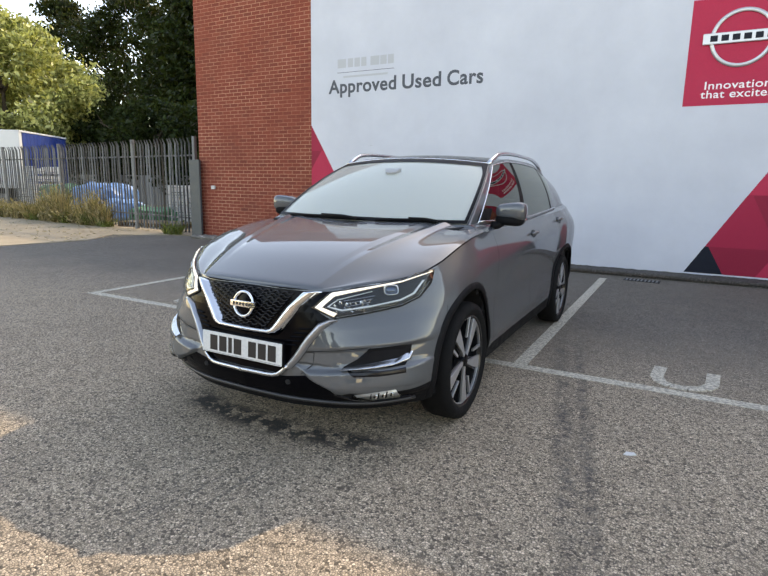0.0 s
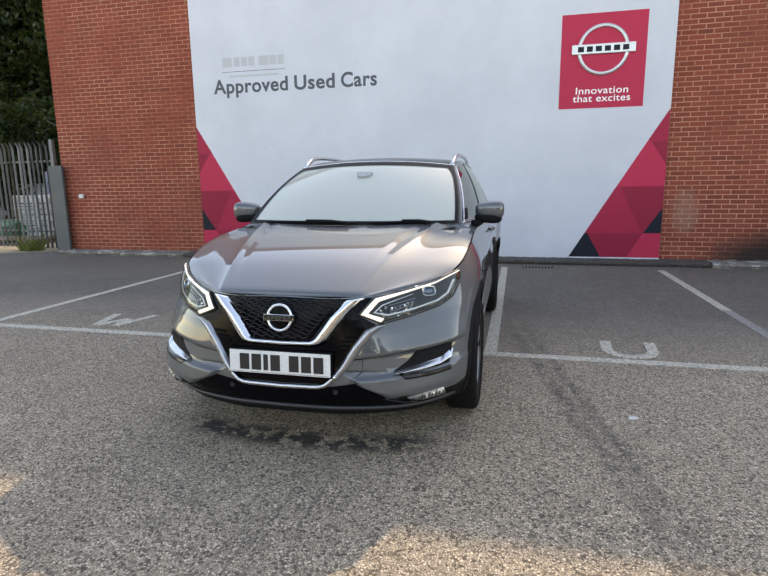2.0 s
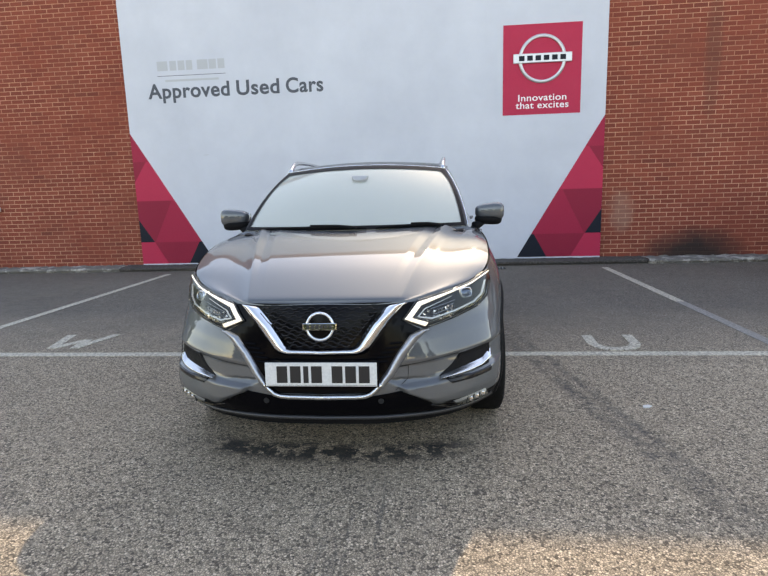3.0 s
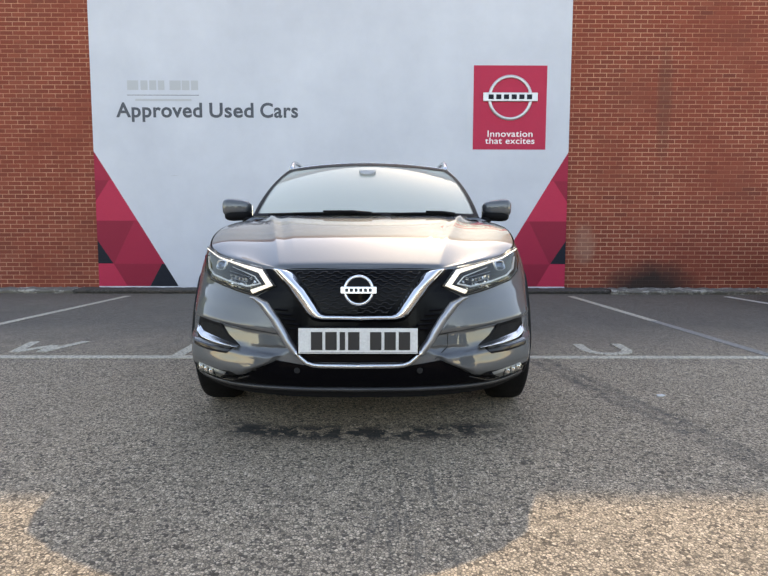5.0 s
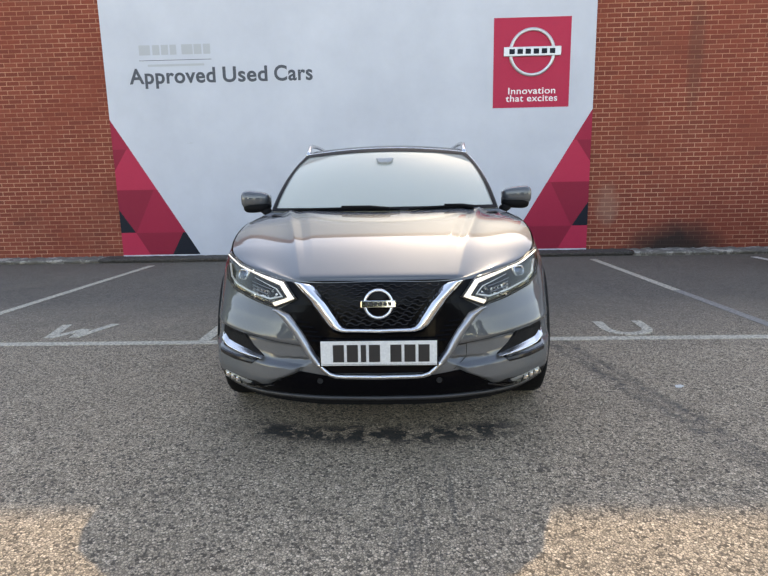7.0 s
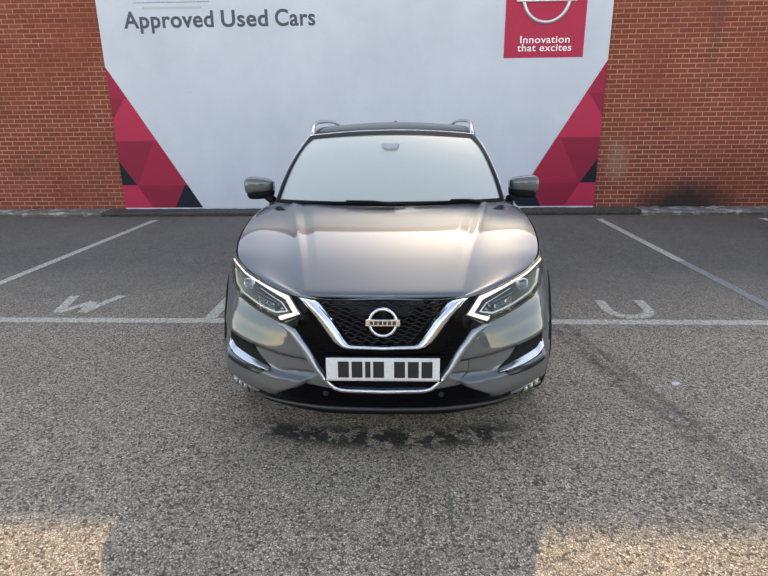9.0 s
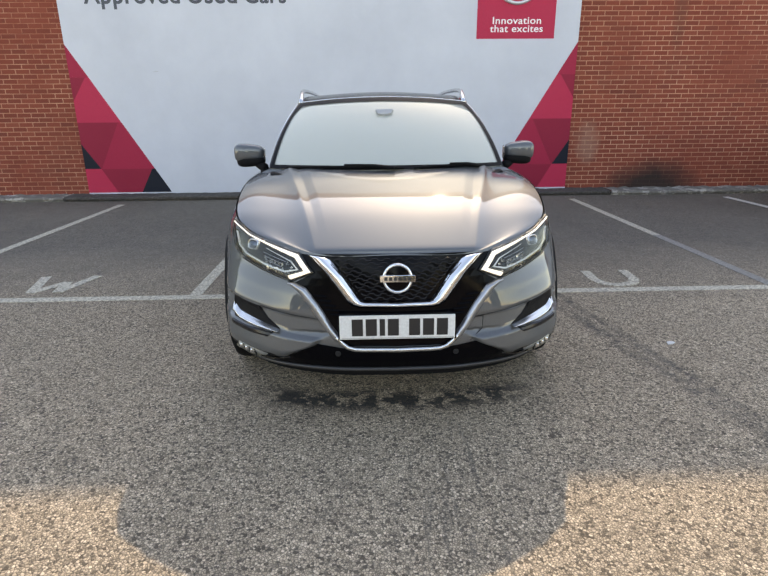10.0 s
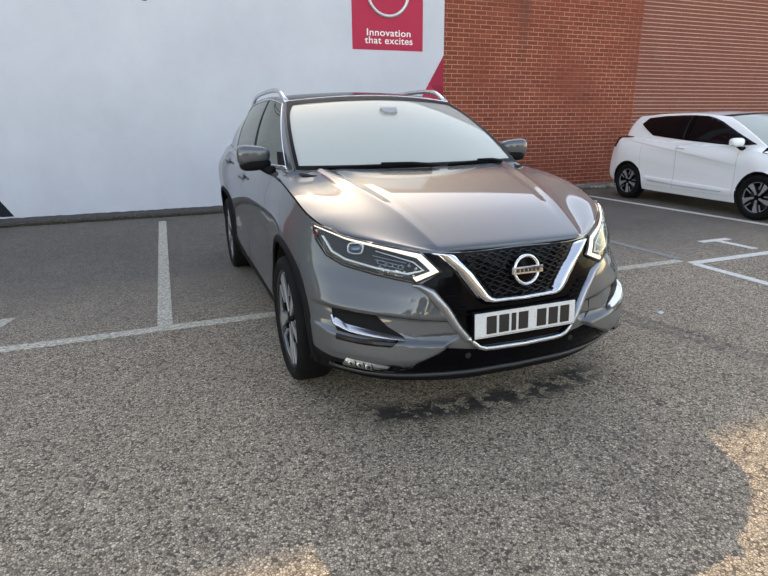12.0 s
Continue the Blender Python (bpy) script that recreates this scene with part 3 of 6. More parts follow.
SUV = Shell(
    flank=[
        [(0, -2.095, .800), (.3, -2.085, .797), (.55, -1.935, .822), (.74, -1.745, .862), (.815, -1.59, .914), (.838, -1.33, .986), (.834, -.95, 1.030), (.832, 0, 1.05), (.832, .95, 1.085), (.845, 1.32, 1.1), (.80, 1.75, 1.12), (.6, 2.02, 1.12), (0, 2.10, 1.12)],
        [(0, -2.13, .70), (.3, -2.105, .70), (.53, -2.03, .69), (.765, -1.80, .72), (.872, -1.58, .76), (.898, -1.33, .82), (.888, -.95, .86), (.886, 0, .90), (.894, .95, .93), (.918, 1.32, .95), (.895, 1.75, .93), (.68, 2.08, .9), (0, 2.17, .9)],
        [(0, -2.157, .52), (.3, -2.132, .52), (.55, -2.075, .50), (.79, -1.89, .51), (.892, -1.62, .54), (.905, -1.33, .56), (.878, -.95, .56), (.856, 0, .58), (.874, .95, .6), (.905, 1.32, .6), (.885, 1.75, .6), (.72, 2.12, .6), (0, 2.2, .6)],
        [(0, -2.172, .36), (.3, -2.15, .36), (.58, -2.07, .34), (.79, -1.885, .335), (.885, -1.64, .35), (.90, -1.33, .4), (.882, -.95, .36), (.87, 0, .36), (.88, .95, .38), (.9, 1.32, .42), (.88, 1.75, .42), (.73, 2.14, .42), (0, 2.2, .42)],
        [(0, -2.125, .218), (.3, -2.105, .218), (.58, -1.995, .218), (.75, -1.845, .228), (.85, -1.68, .24), (.86, -1.33, .27), (.85, -.95, .215), (.84, 0, .215), (.85, .95, .225), (.86, 1.32, .27), (.84, 1.75, .28), (.68, 2.08, .28), (0, 2.14, .28)],
    ],
    sill=[(0, -1.13, 1.07), (.735, -.97, 1.072), (.80, 0, 1.06), (.798, .95, 1.098), (.79, 1.32, 1.12), (.765, 1.72, 1.15), (.62, 1.96, 1.16), (0, 2.03, 1.16)],
    top=[(.606, -.235, 1.465), (.618, .15, 1.517), (.603, .95, 1.515), (.578, 1.35, 1.478), (.555, 1.66, 1.435), (.49, 1.82, 1.415)],
    bonnet=[[(0, -2.095, .800), (0, -2.055, .834), (0, -1.8, .936), (0, -1.5, 1.012), (0, -1.13, 1.07)],
            [(.36, -2.062, .798), (.375, -2.015, .829), (.435, -1.76, .93), (.505, -1.46, 1.006), (.60, -1.03, 1.086)]],
    spine=[(0, -.34, 1.50), (0, 0, 1.545), (0, .6, 1.555), (0, 1.2, 1.52), (0, 1.88, 1.42)],
)
SUV.relief = bumper_relief
SUV.valley = .007


from mathutils.bvhtree import BVHTree

LAMP_WHITE = mat("lit daytime lamp", (0.9, 0.92, 0.9), 0.3)
LAMP_WHITE.node_tree.nodes["Principled BSDF"].inputs["Emission Color"].default_value = (1.0, 0.97, 0.86, 1)
LAMP_WHITE.node_tree.nodes["Principled BSDF"].inputs["Emission Strength"].default_value = 0.22
SATIN_DARK = mat("dark satin trim", (0.05, 0.051, 0.054), 0.4, 0.5)
LAMP_SILVER = mat("silvered lamp plastic", (0.80, 0.82, 0.84), 0.35, 0.25)
LAMP_DARK = mat("smoked lamp housing", (0.008, 0.009, 0.011), 0.45, 0.2)
LAMP_BLUE = mat("projector glass", (0.10, 0.13, 0.18), 0.08, 0.8)
PLATE_WHITE = speckled("reflective white plate", (0.70, 0.71, 0.70), (0.76, 0.77, 0.76), 5, 0.35)
PLATE_INK = mat("plate ink", (0.015, 0.015, 0.017), 0.4)
TAIL_RED = mat("red tail lamp", (0.07, 0.004, 0.006), 0.12, 0.0, Coat_Weight=1.0)
SEAT_GREY = mat("grey trim plastic", (0.33, 0.34, 0.34), 0.6)
EDGE_GREY = mat("brushed grey trim", (0.30, 0.32, 0.35), 0.35, 0.7)
MIRROR = mat("mirror", (0.9, 0.9, 0.9), 0.02, 1.0)
DISC_METAL = mat("brake disc iron", (0.10, 0.095, 0.09), 0.45, 1.0)
GRILLE_BLACK = mat("moulded black grille plastic", (0.007, 0.007, 0.009), 0.25, Specular_IOR_Level=0.4)
BEVEL_GREY = mat("bright grey painted bevel", (0.36, 0.375, 0.40), 0.28, 0.85, Coat_Weight=1.0, Coat_Roughness=0.03)
WHEEL_BLACK = mat("gloss black wheel paint", (0.012, 0.012, 0.013), 0.2)


class Skin:
    """The closed skin of a car, on which trim is laid."""

    def __init__(self, bms):
        whole = bmesh.new()
        for b in bms:
            me = bpy.data.meshes.new("tmp")
            b.to_mesh(me)
            b.free()
            whole.from_mesh(me)
            bpy.data.meshes.remove(me)
        self.tree = BVHTree.FromBMesh(whole)
        whole.free()

    def drop(self, a, b, view, off=0.0, straight=False):
        """The skin's point under (a, b) as seen from the front (x, z), a flank (y, z) or above (x, y), off metres out of it."""
        start, way = {"front": ((a, -6, b), (0, 1, 0)), "rear": ((a, 6, b), (0, -1, 0)), "right": ((4, a, b), (-1, 0, 0)), "left": ((-4, a, b), (1, 0, 0)), "top": ((a, b, 5), (0, 0, -1))}[view]
        p, n, _, _ = self.tree.ray_cast(Vector(start), Vector(way))
        if p is None:
            p, n, _, _ = self.tree.find_nearest(Vector(start) + Vector(way) * (3.9 if view in ("front", "rear") else 3.1))
        if n.dot(Vector(way)) > 0:
            n = -n
        return p + (-Vector(way) if straight else n) * off

    def patch(self, poly, view, top, rim=None, inset=0.0, cell=0.035, depth=0.012):
        """A plate laid on the skin, cut to a polygon: top metres proud inside, rim at its edge."""
        bm = bmesh.new()
        f = bm.faces.new([bm.verts.new((a, b, 0)) for a, b in poly])
        if inset:
            bmesh.ops.inset_region(bm, faces=[f], thickness=inset, use_even_offset=True)
        bmesh.ops.triangulate(bm, faces=list(bm.faces))
        for k in (0, 1):
            lo, hi = min(p[k] for p in poly), max(p[k] for p in poly)
            n = int((hi - lo) / cell)
            for j in range(1, n + 1):
                at = Vector((0, 0, 0))
                at[k] = lo + (hi - lo) * j / (n + 1)
                no = Vector((0, 0, 0))
                no[k] = 1
                bmesh.ops.bisect_plane(bm, geom=list(bm.verts) + list(bm.edges) + list(bm.faces), dist=1e-5, plane_co=at, plane_no=no)
        edge = {v for e in bm.edges if len(e.link_faces) == 1 for v in e.verts}
        flat = {v: (v.co.x, v.co.y) for v in bm.verts}
        rim = top if rim is None else rim
        for v, (a, b) in flat.items():
            v.co = self.drop(a, b, view, rim if v in edge else top)
        rings = [e for e in bm.edges if len(e.link_faces) == 1]
        made = {}
        for v in edge:
            made[v] = bm.verts.new(self.drop(*flat[v], view, rim - depth))
        for e in rings:
            a, b = e.verts
            bm.faces.new((a, b, made[b], made[a]))
        bmesh.ops.triangulate(bm, faces=[q for q in bm.faces if len(q.verts) > 4])
        bmesh.ops.recalc_face_normals(bm, faces=bm.faces)
        self.outward(bm, view)
        return bm

    @staticmethod
    def outward(bm, view):
        """Turns the faces of a plate away from the skin."""
        way = Vector({"front": (0, -1, 0), "rear": (0, 1, 0), "right": (1, 0, 0), "left": (-1, 0, 0), "top": (0, 0, 1)}[view])
        bm.normal_update()
        if sum(f.normal.dot(way) * f.calc_area() for f in bm.faces) < 0:
            bmesh.ops.reverse_faces(bm, faces=bm.faces)

    def ribbon(self, outer, inner, view, profile, n=40, straight=False):
        """A moulding between two edges, each a path; profile: heights above the skin from the outer edge to the inner."""
        def along(path, t):
            d = [0.0]
            for p, q in zip(path, path[1:]):
                d.append(d[-1] + math.hypot(q[0] - p[0], q[1] - p[1]))
            t *= d[-1]
            for k in range(len(path) - 1):
                if t <= d[k + 1] + 1e-9:
                    f = (t - d[k]) / max(d[k + 1] - d[k], 1e-9)
                    return (path[k][0] + (path[k + 1][0] - path[k][0]) * f, path[k][1] + (path[k + 1][1] - path[k][1]) * f)
            return path[-1]
        bm = bmesh.new()
        m = len(profile)
        # each leg of the path is cut evenly, so that corners stay corners
        ts = [(k, j / n) for k in range(len(outer) - 1) for j in range(n)] + [(len(outer) - 2, 1.0)]
        rows = []
        for k, f in ts:
            o = along(outer[k:k + 2], f)
            i = along(inner[k:k + 2], f)
            rows.append([bm.verts.new(self.drop(o[0] + (i[0] - o[0]) * j / (m - 1), o[1] + (i[1] - o[1]) * j / (m - 1), view, profile[j], straight)) for j in range(m)])
        for p, q in zip(rows, rows[1:]):
            for j in range(m - 1):
                bm.faces.new((p[j], p[j + 1], q[j + 1], q[j]))
        bm.faces.new(rows[0])
        bm.faces.new(rows[-1][::-1])
        bmesh.ops.recalc_face_normals(bm, faces=bm.faces)
        self.outward(bm, view)
        return bm

    def strip(self, path, view, r, off=0.0, n=6, step=0.03, flat=1.0):
        """A bead along a path on the skin."""
        pts = []
        for (a, b), (c, d) in zip(path, path[1:]):
            k = max(1, int(math.hypot(c - a, d - b) / step))
            pts += [(a + (c - a) * j / k, b + (d - b) * j / k) for j in range(k)]
        pts.append(path[-1])
        bm = bmesh.new()
        add_tube(bm, [self.drop(a, b, view, off) for a, b in pts], r, n)
        bmesh.ops.recalc_face_normals(bm, faces=bm.faces)
        return bm


def flip(poly):
    return [(-a, b) for a, b in poly][::-1]


def whole(half):
    """A symmetric polygon from its right half, which begins and ends on the middle line."""
    return list(half) + [(-a, b) for a, b in half[::-1] if abs(a) > 1e-6]


def wheel_arch(hy, hz, r, x0, x1, sx):
    bm = bmesh.new()
    n, rows = 26, []
    for x, q in ((x0, 0.12), (x0, r), (x1, r)):
        rows.append([bm.verts.new((sx * x, hy + q * math.cos(a), hz + q * math.sin(a))) for a in [radians(-12 + 204 * k / n) for k in range(n + 1)]])
    for p, q in zip(rows, rows[1:]):
        for k in range(n):
            bm.faces.new((p[k], p[k + 1], q[k + 1], q[k]))
    return bm


def build_wheel(parent, at, sx, R, rim, width):
    w = new("wheel")
    w.parent = parent
    w.matrix_basis = pose(*at, 0, 0, 0 if sx > 0 else 180)
    h = width / 2
    part("tyre", lathe([(-h * .8, rim - .005), (-h, rim + .02), (-h, R - .035), (-h * .86, R - .008), (-h * .6, R), (0, R), (h * .6, R), (h * .86, R - .008), (h, R - .035), (h * 1.0, rim + .025), (h * .84, rim - .002), (h * .7, rim - .01)], 56), RUBBER, w, smooth=True)
    part("rim", lathe([(-h * .75, rim - .02), (h * .55, rim - .022), (h * .8, rim - .012), (h * .86, rim - .003), (h * .80, rim + .004), (h * .6, rim + .002)], 56), WHEEL_BLACK, w, smooth=True)
    part("barrel", lathe([(-h * .7, 0.02), (-h * .7, rim - .03), (h * .5, rim - .026)], 40), WHEEL_BLACK, w, smooth=True)
    part("brake_disc", lathe([(-h * .15, .05), (-h * .15, .155), (-h * .02, .155), (-h * .02, .05)], 32), DISC_METAL, w)
    face = h * .72
    for k in range(5):
        m = pose(0, 0, 0, 72 * k + 30)
        # a broad machined blade with a bent tail, on a black rib
        rib = prism([(-.022, .03), (.02, .03), (.024, rim - .02), (-.062, rim - .02)], .045, "x", face - .058)
        bmesh.ops.transform(rib, matrix=m, verts=rib.verts)
        part("spoke", rib, WHEEL_BLACK, w)
        # the machined face: a tapering bent blade, a bow along the rim and a thin return
        faces = bmesh.new()
        r1, r0 = rim - .004, rim - .02
        bow = [radians(90 - q) for q in (0, 9, 18, 27, 36, 43)]
        for pts in ([(-.011, .036), (.010, .036), (.013, .10), (.013, .17), (.006, r1), (-.074, r1 - .011), (-.046, .16), (-.017, .085)],
                    [(r1 * math.cos(a), r1 * math.sin(a)) for a in bow] + [(r0 * math.cos(a), r0 * math.sin(a)) for a in bow[::-1]],
                    [(rim * q * math.cos(a), rim * q * math.sin(a)) for q, a in ((.985, radians(46)), (.985, radians(50)), (.50, radians(56)), (.50, radians(50)))]):
            bit = prism(pts, .014, "x", face - .012, .002)
            me = bpy.data.meshes.new("tmp")
            bit.to_mesh(me)
            bit.free()
            faces.from_mesh(me)
            bpy.data.meshes.remove(me)
        bmesh.ops.transform(faces, matrix=m, verts=faces.verts)
        part("spoke_face", faces, ALLOY, w, "machined alloy spoke face")
    part("hub_cap", lathe([(face - .02, .038), (face, .036), (face + .006, .026), (face + .006, .0005)], 24), GLOSS_BLACK, w, smooth=True)
    for k in range(5):
        a = radians(72 * k + 54)
        part("wheel_nut", lathe([(face - .03, .011), (face - .012, .011), (face - .008, .006), (face - .008, .0004)], 8, "x", pose(0, .057 * math.cos(a), .057 * math.sin(a))), DISC_METAL, w)
    return w


def rounded_lump(centre, size, power=2.6, n=20, taper=0.0):
    """A lump between a box and an egg, narrower towards -x by taper."""
    bm = bmesh.new()
    bmesh.ops.create_uvsphere(bm, u_segments=n, v_segments=n // 2 + 2, radius=1)
    for v in bm.verts:
        d = [math.copysign(abs(c) ** (2 / power), c) for c in v.co]
        k = 1 - taper * (0.5 - d[0] / 2)
        v.co = Vector((centre[0] + d[0] * size[0], centre[1] + d[1] * size[1] * k, centre[2] + d[2] * size[2] * k))
    return bm


HUBS = ((-1.33, 0.345), (1.318, 0.345))


def build_suv():
    car = thing("suv", "gunmetal grey family crossover with black glass roof parked in a bay", "car")
    S = SUV
    skin = Skin([sheet(S.side, 0, 12, 144, 0, 4, 84), sheet(S.hood, 0, 1, 24, 0, 1, 30)])
    S.relief = None
    plain = Skin([sheet(S.side, 0, 4, 110, 0, 4, 110), sheet(S.hood, 0, 1, 24, 0, 1, 30)])     # the nose before its creases
    S.relief = bumper_relief
    fix, skip = arch_fix(HUBS, 0.40)
    g = 0.012
    BOTH = (1, -1)
    # skin panels, with narrow gaps between them
    def joint(v):
        """Where the bumper meets the wing: under the lamp, then slanting down to the wheel arch."""
        return 3.12 + .76 * min(1, max(0, (v - .45) / 1.0))
    def hem(s):
        """How far down the paint reaches: lower in the middle, higher at the corners over the black skirt."""
        return steps([(1.55, 3.5), (2.05, 3.04), (3.2, 2.98), (4.3, 2.86), (4.9, 3.4)], s)
    part("front_bumper", sheet(lambda a, v: S.side(a * joint(v * 3.5), v * hem(a * joint(v * 3.5))), 0, 1, 90, 0, 1, 96, BOTH, skip, fix), CAR_PAINT, car, smooth=True)
    part("front_skirt", sheet(lambda q, v: S.side(q, hem(q) + .004 + v * (3.996 - hem(q))), 0, 4.8, 80, 0, 1, 20, BOTH, skip, fix), BLACK_PLASTIC, car, "black plastic lower skirt", True)
    for sx in BOTH:
        one = (sx,)
        part("front_wing", sheet(lambda a, v: S.side(joint(v) + g * 1.3 + a * (6.18 - g * 1.3 - joint(v)), v * hem(joint(v) + a * (6.18 - joint(v))) / 3.4), 0, 1, 52, 0, 3.4, 48, one, skip, fix), CAR_PAINT, car, smooth=True)
        part("front_door", sheet(S.side, 6.18 + g * .5, 7.17, 24, 0, 3.3, 30, one, skip, fix), CAR_PAINT, car, smooth=True)
        part("rear_door", sheet(S.side, 7.17 + g * .5, 8.12, 24, 0, 3.3, 30, one, skip, fix), CAR_PAINT, car, smooth=True)
        part("rear_wing", sheet(S.side, 8.12 + g * .5, 10.5, 44, 0, 3.4, 44, one, skip, fix), CAR_PAINT, car, smooth=True)
        part("sill_cladding", sheet(S.side, 5.2, 9.2, 70, 3.3, 4, 10, one, skip, fix), BLACK_PLASTIC, car, "black plastic sill cladding", True)
        part("belt", sheet(S.belt, 0, 4.4, 50, 0, 1, 4, one), CAR_PAINT, car, smooth=True)
    part("tailgate", sheet(S.side, 10.5 + g, 12, 30, 0, 2.2, 24), CAR_PAINT, car, smooth=True)
    part("tailgate_top", sheet(S.belt, 4.4, 6, 20, 0, 1, 4), CAR_PAINT, car, smooth=True)
    part("rear_bumper", sheet(S.side, 9.6, 12, 40, 2.2, 4, 20, BOTH, skip, fix), BLACK_PLASTIC, car, "black plastic rear bumper", True)
    part("bonnet", sheet(S.hood, 0, .993, 100, 0.004, 1, 60), CAR_PAINT, car, smooth=True)
    # a dark inner shell seen through the gaps
    inner = sheet(lambda s, v: S.side(s, v) - Vector((0.02 if s > 2 else 0, -0.02 if s < 3.5 else (0.02 if s > 10.5 else 0), 0.012)), 0, 12, 90, 0.05, 3.9, 24, BOTH, skip)
    part("inner_shell", inner, DARK_VOID, car)
    part("engine_bay", sheet(lambda w, u: S.hood(w, u) - Vector((0, -0.012, 0.012)), 0, 1, 20, 0.02, 1, 20), DARK_VOID, car)
    part("undertray", box((-.74, -1.86, .23), (.74, 1.9, .26)), DARK_VOID, car)
    for sx in BOTH:
        for hy, hz in HUBS:
            part("arch_liner", wheel_arch(hy, hz, 0.399, 0.5, 0.868, sx), DARK_VOID, car)
            bm = bmesh.new()
            n, rows = 34, []
            for r, off in ((.397, .0), (.399, .008), (.412, .010), (.430, .008), (.437, .0)):
                row = []
                for k in range(n + 1):
                    a = radians(-14 + 208 * k / n)
                    y, z = hy + r * math.cos(a), hz + r * math.sin(a)
                    row.append(bm.verts.new(skin.drop(y, z, "right" if sx > 0 else "left", off)))
                rows.append(row)
            for p, q in zip(rows, rows[1:]):
                for k in range(n):
                    bm.faces.new((p[k], p[k + 1], q[k + 1], q[k]))
            bmesh.ops.recalc_face_normals(bm, faces=bm.faces)
            part("arch_trim", bm, BLACK_PLASTIC, car, "black plastic wheel arch trim", True)
            build_wheel(car, (sx * 0.812, hy, 0.333), sx, .333, .262, .188)

    # nose
    P = skin.patch
    face = [(0, .795), (.30, .793), (.432, .792), (.372, .717), (.462, .669), (.417, .63), (.369, .567), (.322, .493), (.267, .425), (.216, .388), (0, .388)]
    part("grille_panel", P(whole(face), "front", .004, .003), GLOSS_BLACK, car, "gloss black grille surround")
    bm = bmesh.new()
    for k in range(11):
        z = .611 + .0166 * k
        half = .136 + (z - .60) / .185 * .148
        pts, x, j = [], -half, k % 2 * 2
        while x <= half:
            pts.append(skin.drop(x, z + (.0046 if j % 4 in (1, 2) else -.0046), "front", .012))
            x += .018 if j % 2 else .009
            j += 1
        add_tube(bm, pts, .0031, 5)
    part("grille_mesh", bm, GRILLE_BLACK, car, "gloss black honeycomb grille bars", True)
    v_out = [(.402, .791), (.322, .714), (.232, .592), (.205, .570), (.170, .562)]
    v_out += [(-a, b) for a, b in v_out[::-1]]
    v_in = [(.298, .783), (.228, .708), (.166, .620), (.152, .607), (.136, .601)]
    v_in += [(-a, b) for a, b in v_in[::-1]]
    part("grille_chrome", skin.ribbon(v_out, v_in, "front", (0, .016, .026, .033, .036, .035, .028, .012, 0), 10), CHROME, car, "broad chrome V strip", True)
    badge = new("badge")
    badge.parent = car
    c = skin.drop(0, .70, "front", .03)
    badge.matrix_basis = pose(*c, -8)
    part("badge_ring", lathe([(0.006, .053), (-.006, .055), (-.010, .061), (-.006, .067), (.006, .068), (.006, .053)], 48, "y"), CHROME, badge, "chrome ring", True)
    part("badge_back", lathe([(.006, .056), (.002, .0005)], 40, "y"), GLOSS_BLACK, badge)
    part("badge_bar", box((-.078, -.014, -.016), (.078, .004, .016), .003), CHROME, badge, "chrome bar")
    for k in range(6):
        part("word_bar", box((-.059 + .0205 * k, -.0155, -.008), (-.0445 + .0205 * k, -.0135, .008)), PLATE_INK, badge, "dark bar")
    for sx in BOTH:
        F = (lambda p: p) if sx > 0 else flip
        for k in range(5):
            z = .528 + .021 * k
            part("side_slat", skin.strip(F([(.236 + .020 * k, z), (.306 + .017 * k, z + .004)]), "front", .0055, .008), GLOSS_BLACK, car, "gloss black vent slat")
        G = (lambda p: p) if sx > 0 else (lambda p: [(-a, b) for a, b in p])
        part("grille_ledge", plain.ribbon(G([(.500, .664), (.480, .656), (.448, .630), (.394, .564), (.335, .472), (.290, .416)]), G([(.490, .673), (.462, .672), (.410, .650), (.353, .578), (.294, .482), (.252, .430)]), "front", (.006, .018, .022, .023, .018, .002), 14, True), BEVEL_GREY, car, "bright grey bevel round the grille", True)
        part("grille_trim", plain.strip([(sx * a, b) for a, b in ((.272, .432), (.252, .408), (.225, .386), (.195, .377), (.15, .375), (0, .375))], "front", .0115, .014, 10, .012), SATIN, car, "satin silver grille edge", True)
        # head lamp
        lamp = new("headlight")
        lamp.parent = car
        hl = [(.80, .888), (.70, .846), (.60, .824), (.531, .811), (.442, .797), (.370, .717), (.477, .671), (.61, .695), (.725, .722), (.778, .757), (.803, .82)]
        part("housing", P(F(hl), "front", .010, .010, 0, .02), LAMP_DARK, lamp, "smoked dark housing", True)
        part("daytime_strip", skin.ribbon(G([(.797, .880), (.70, .840), (.60, .818), (.531, .805), (.437, .790), (.376, .717), (.474, .676)]), G([(.792, .871), (.70, .829), (.60, .804), (.537, .787), (.462, .766), (.424, .721), (.492, .699)]), "front", (0, .016, .018, .016, 0), 6), LAMP_WHITE, lamp, "lit white daytime strip", True)
        part("inner_strip", skin.ribbon(G([(.60, .793), (.545, .777), (.472, .757), (.436, .722), (.502, .702), (.61, .719), (.716, .744), (.760, .773), (.782, .838)]), G([(.60, .789), (.546, .772), (.478, .750), (.452, .725), (.507, .716), (.61, .733), (.708, .757), (.746, .783), (.768, .838)]), "front", (0, .016, .016, 0), 6), LAMP_SILVER, lamp, "pale silver inner edge")
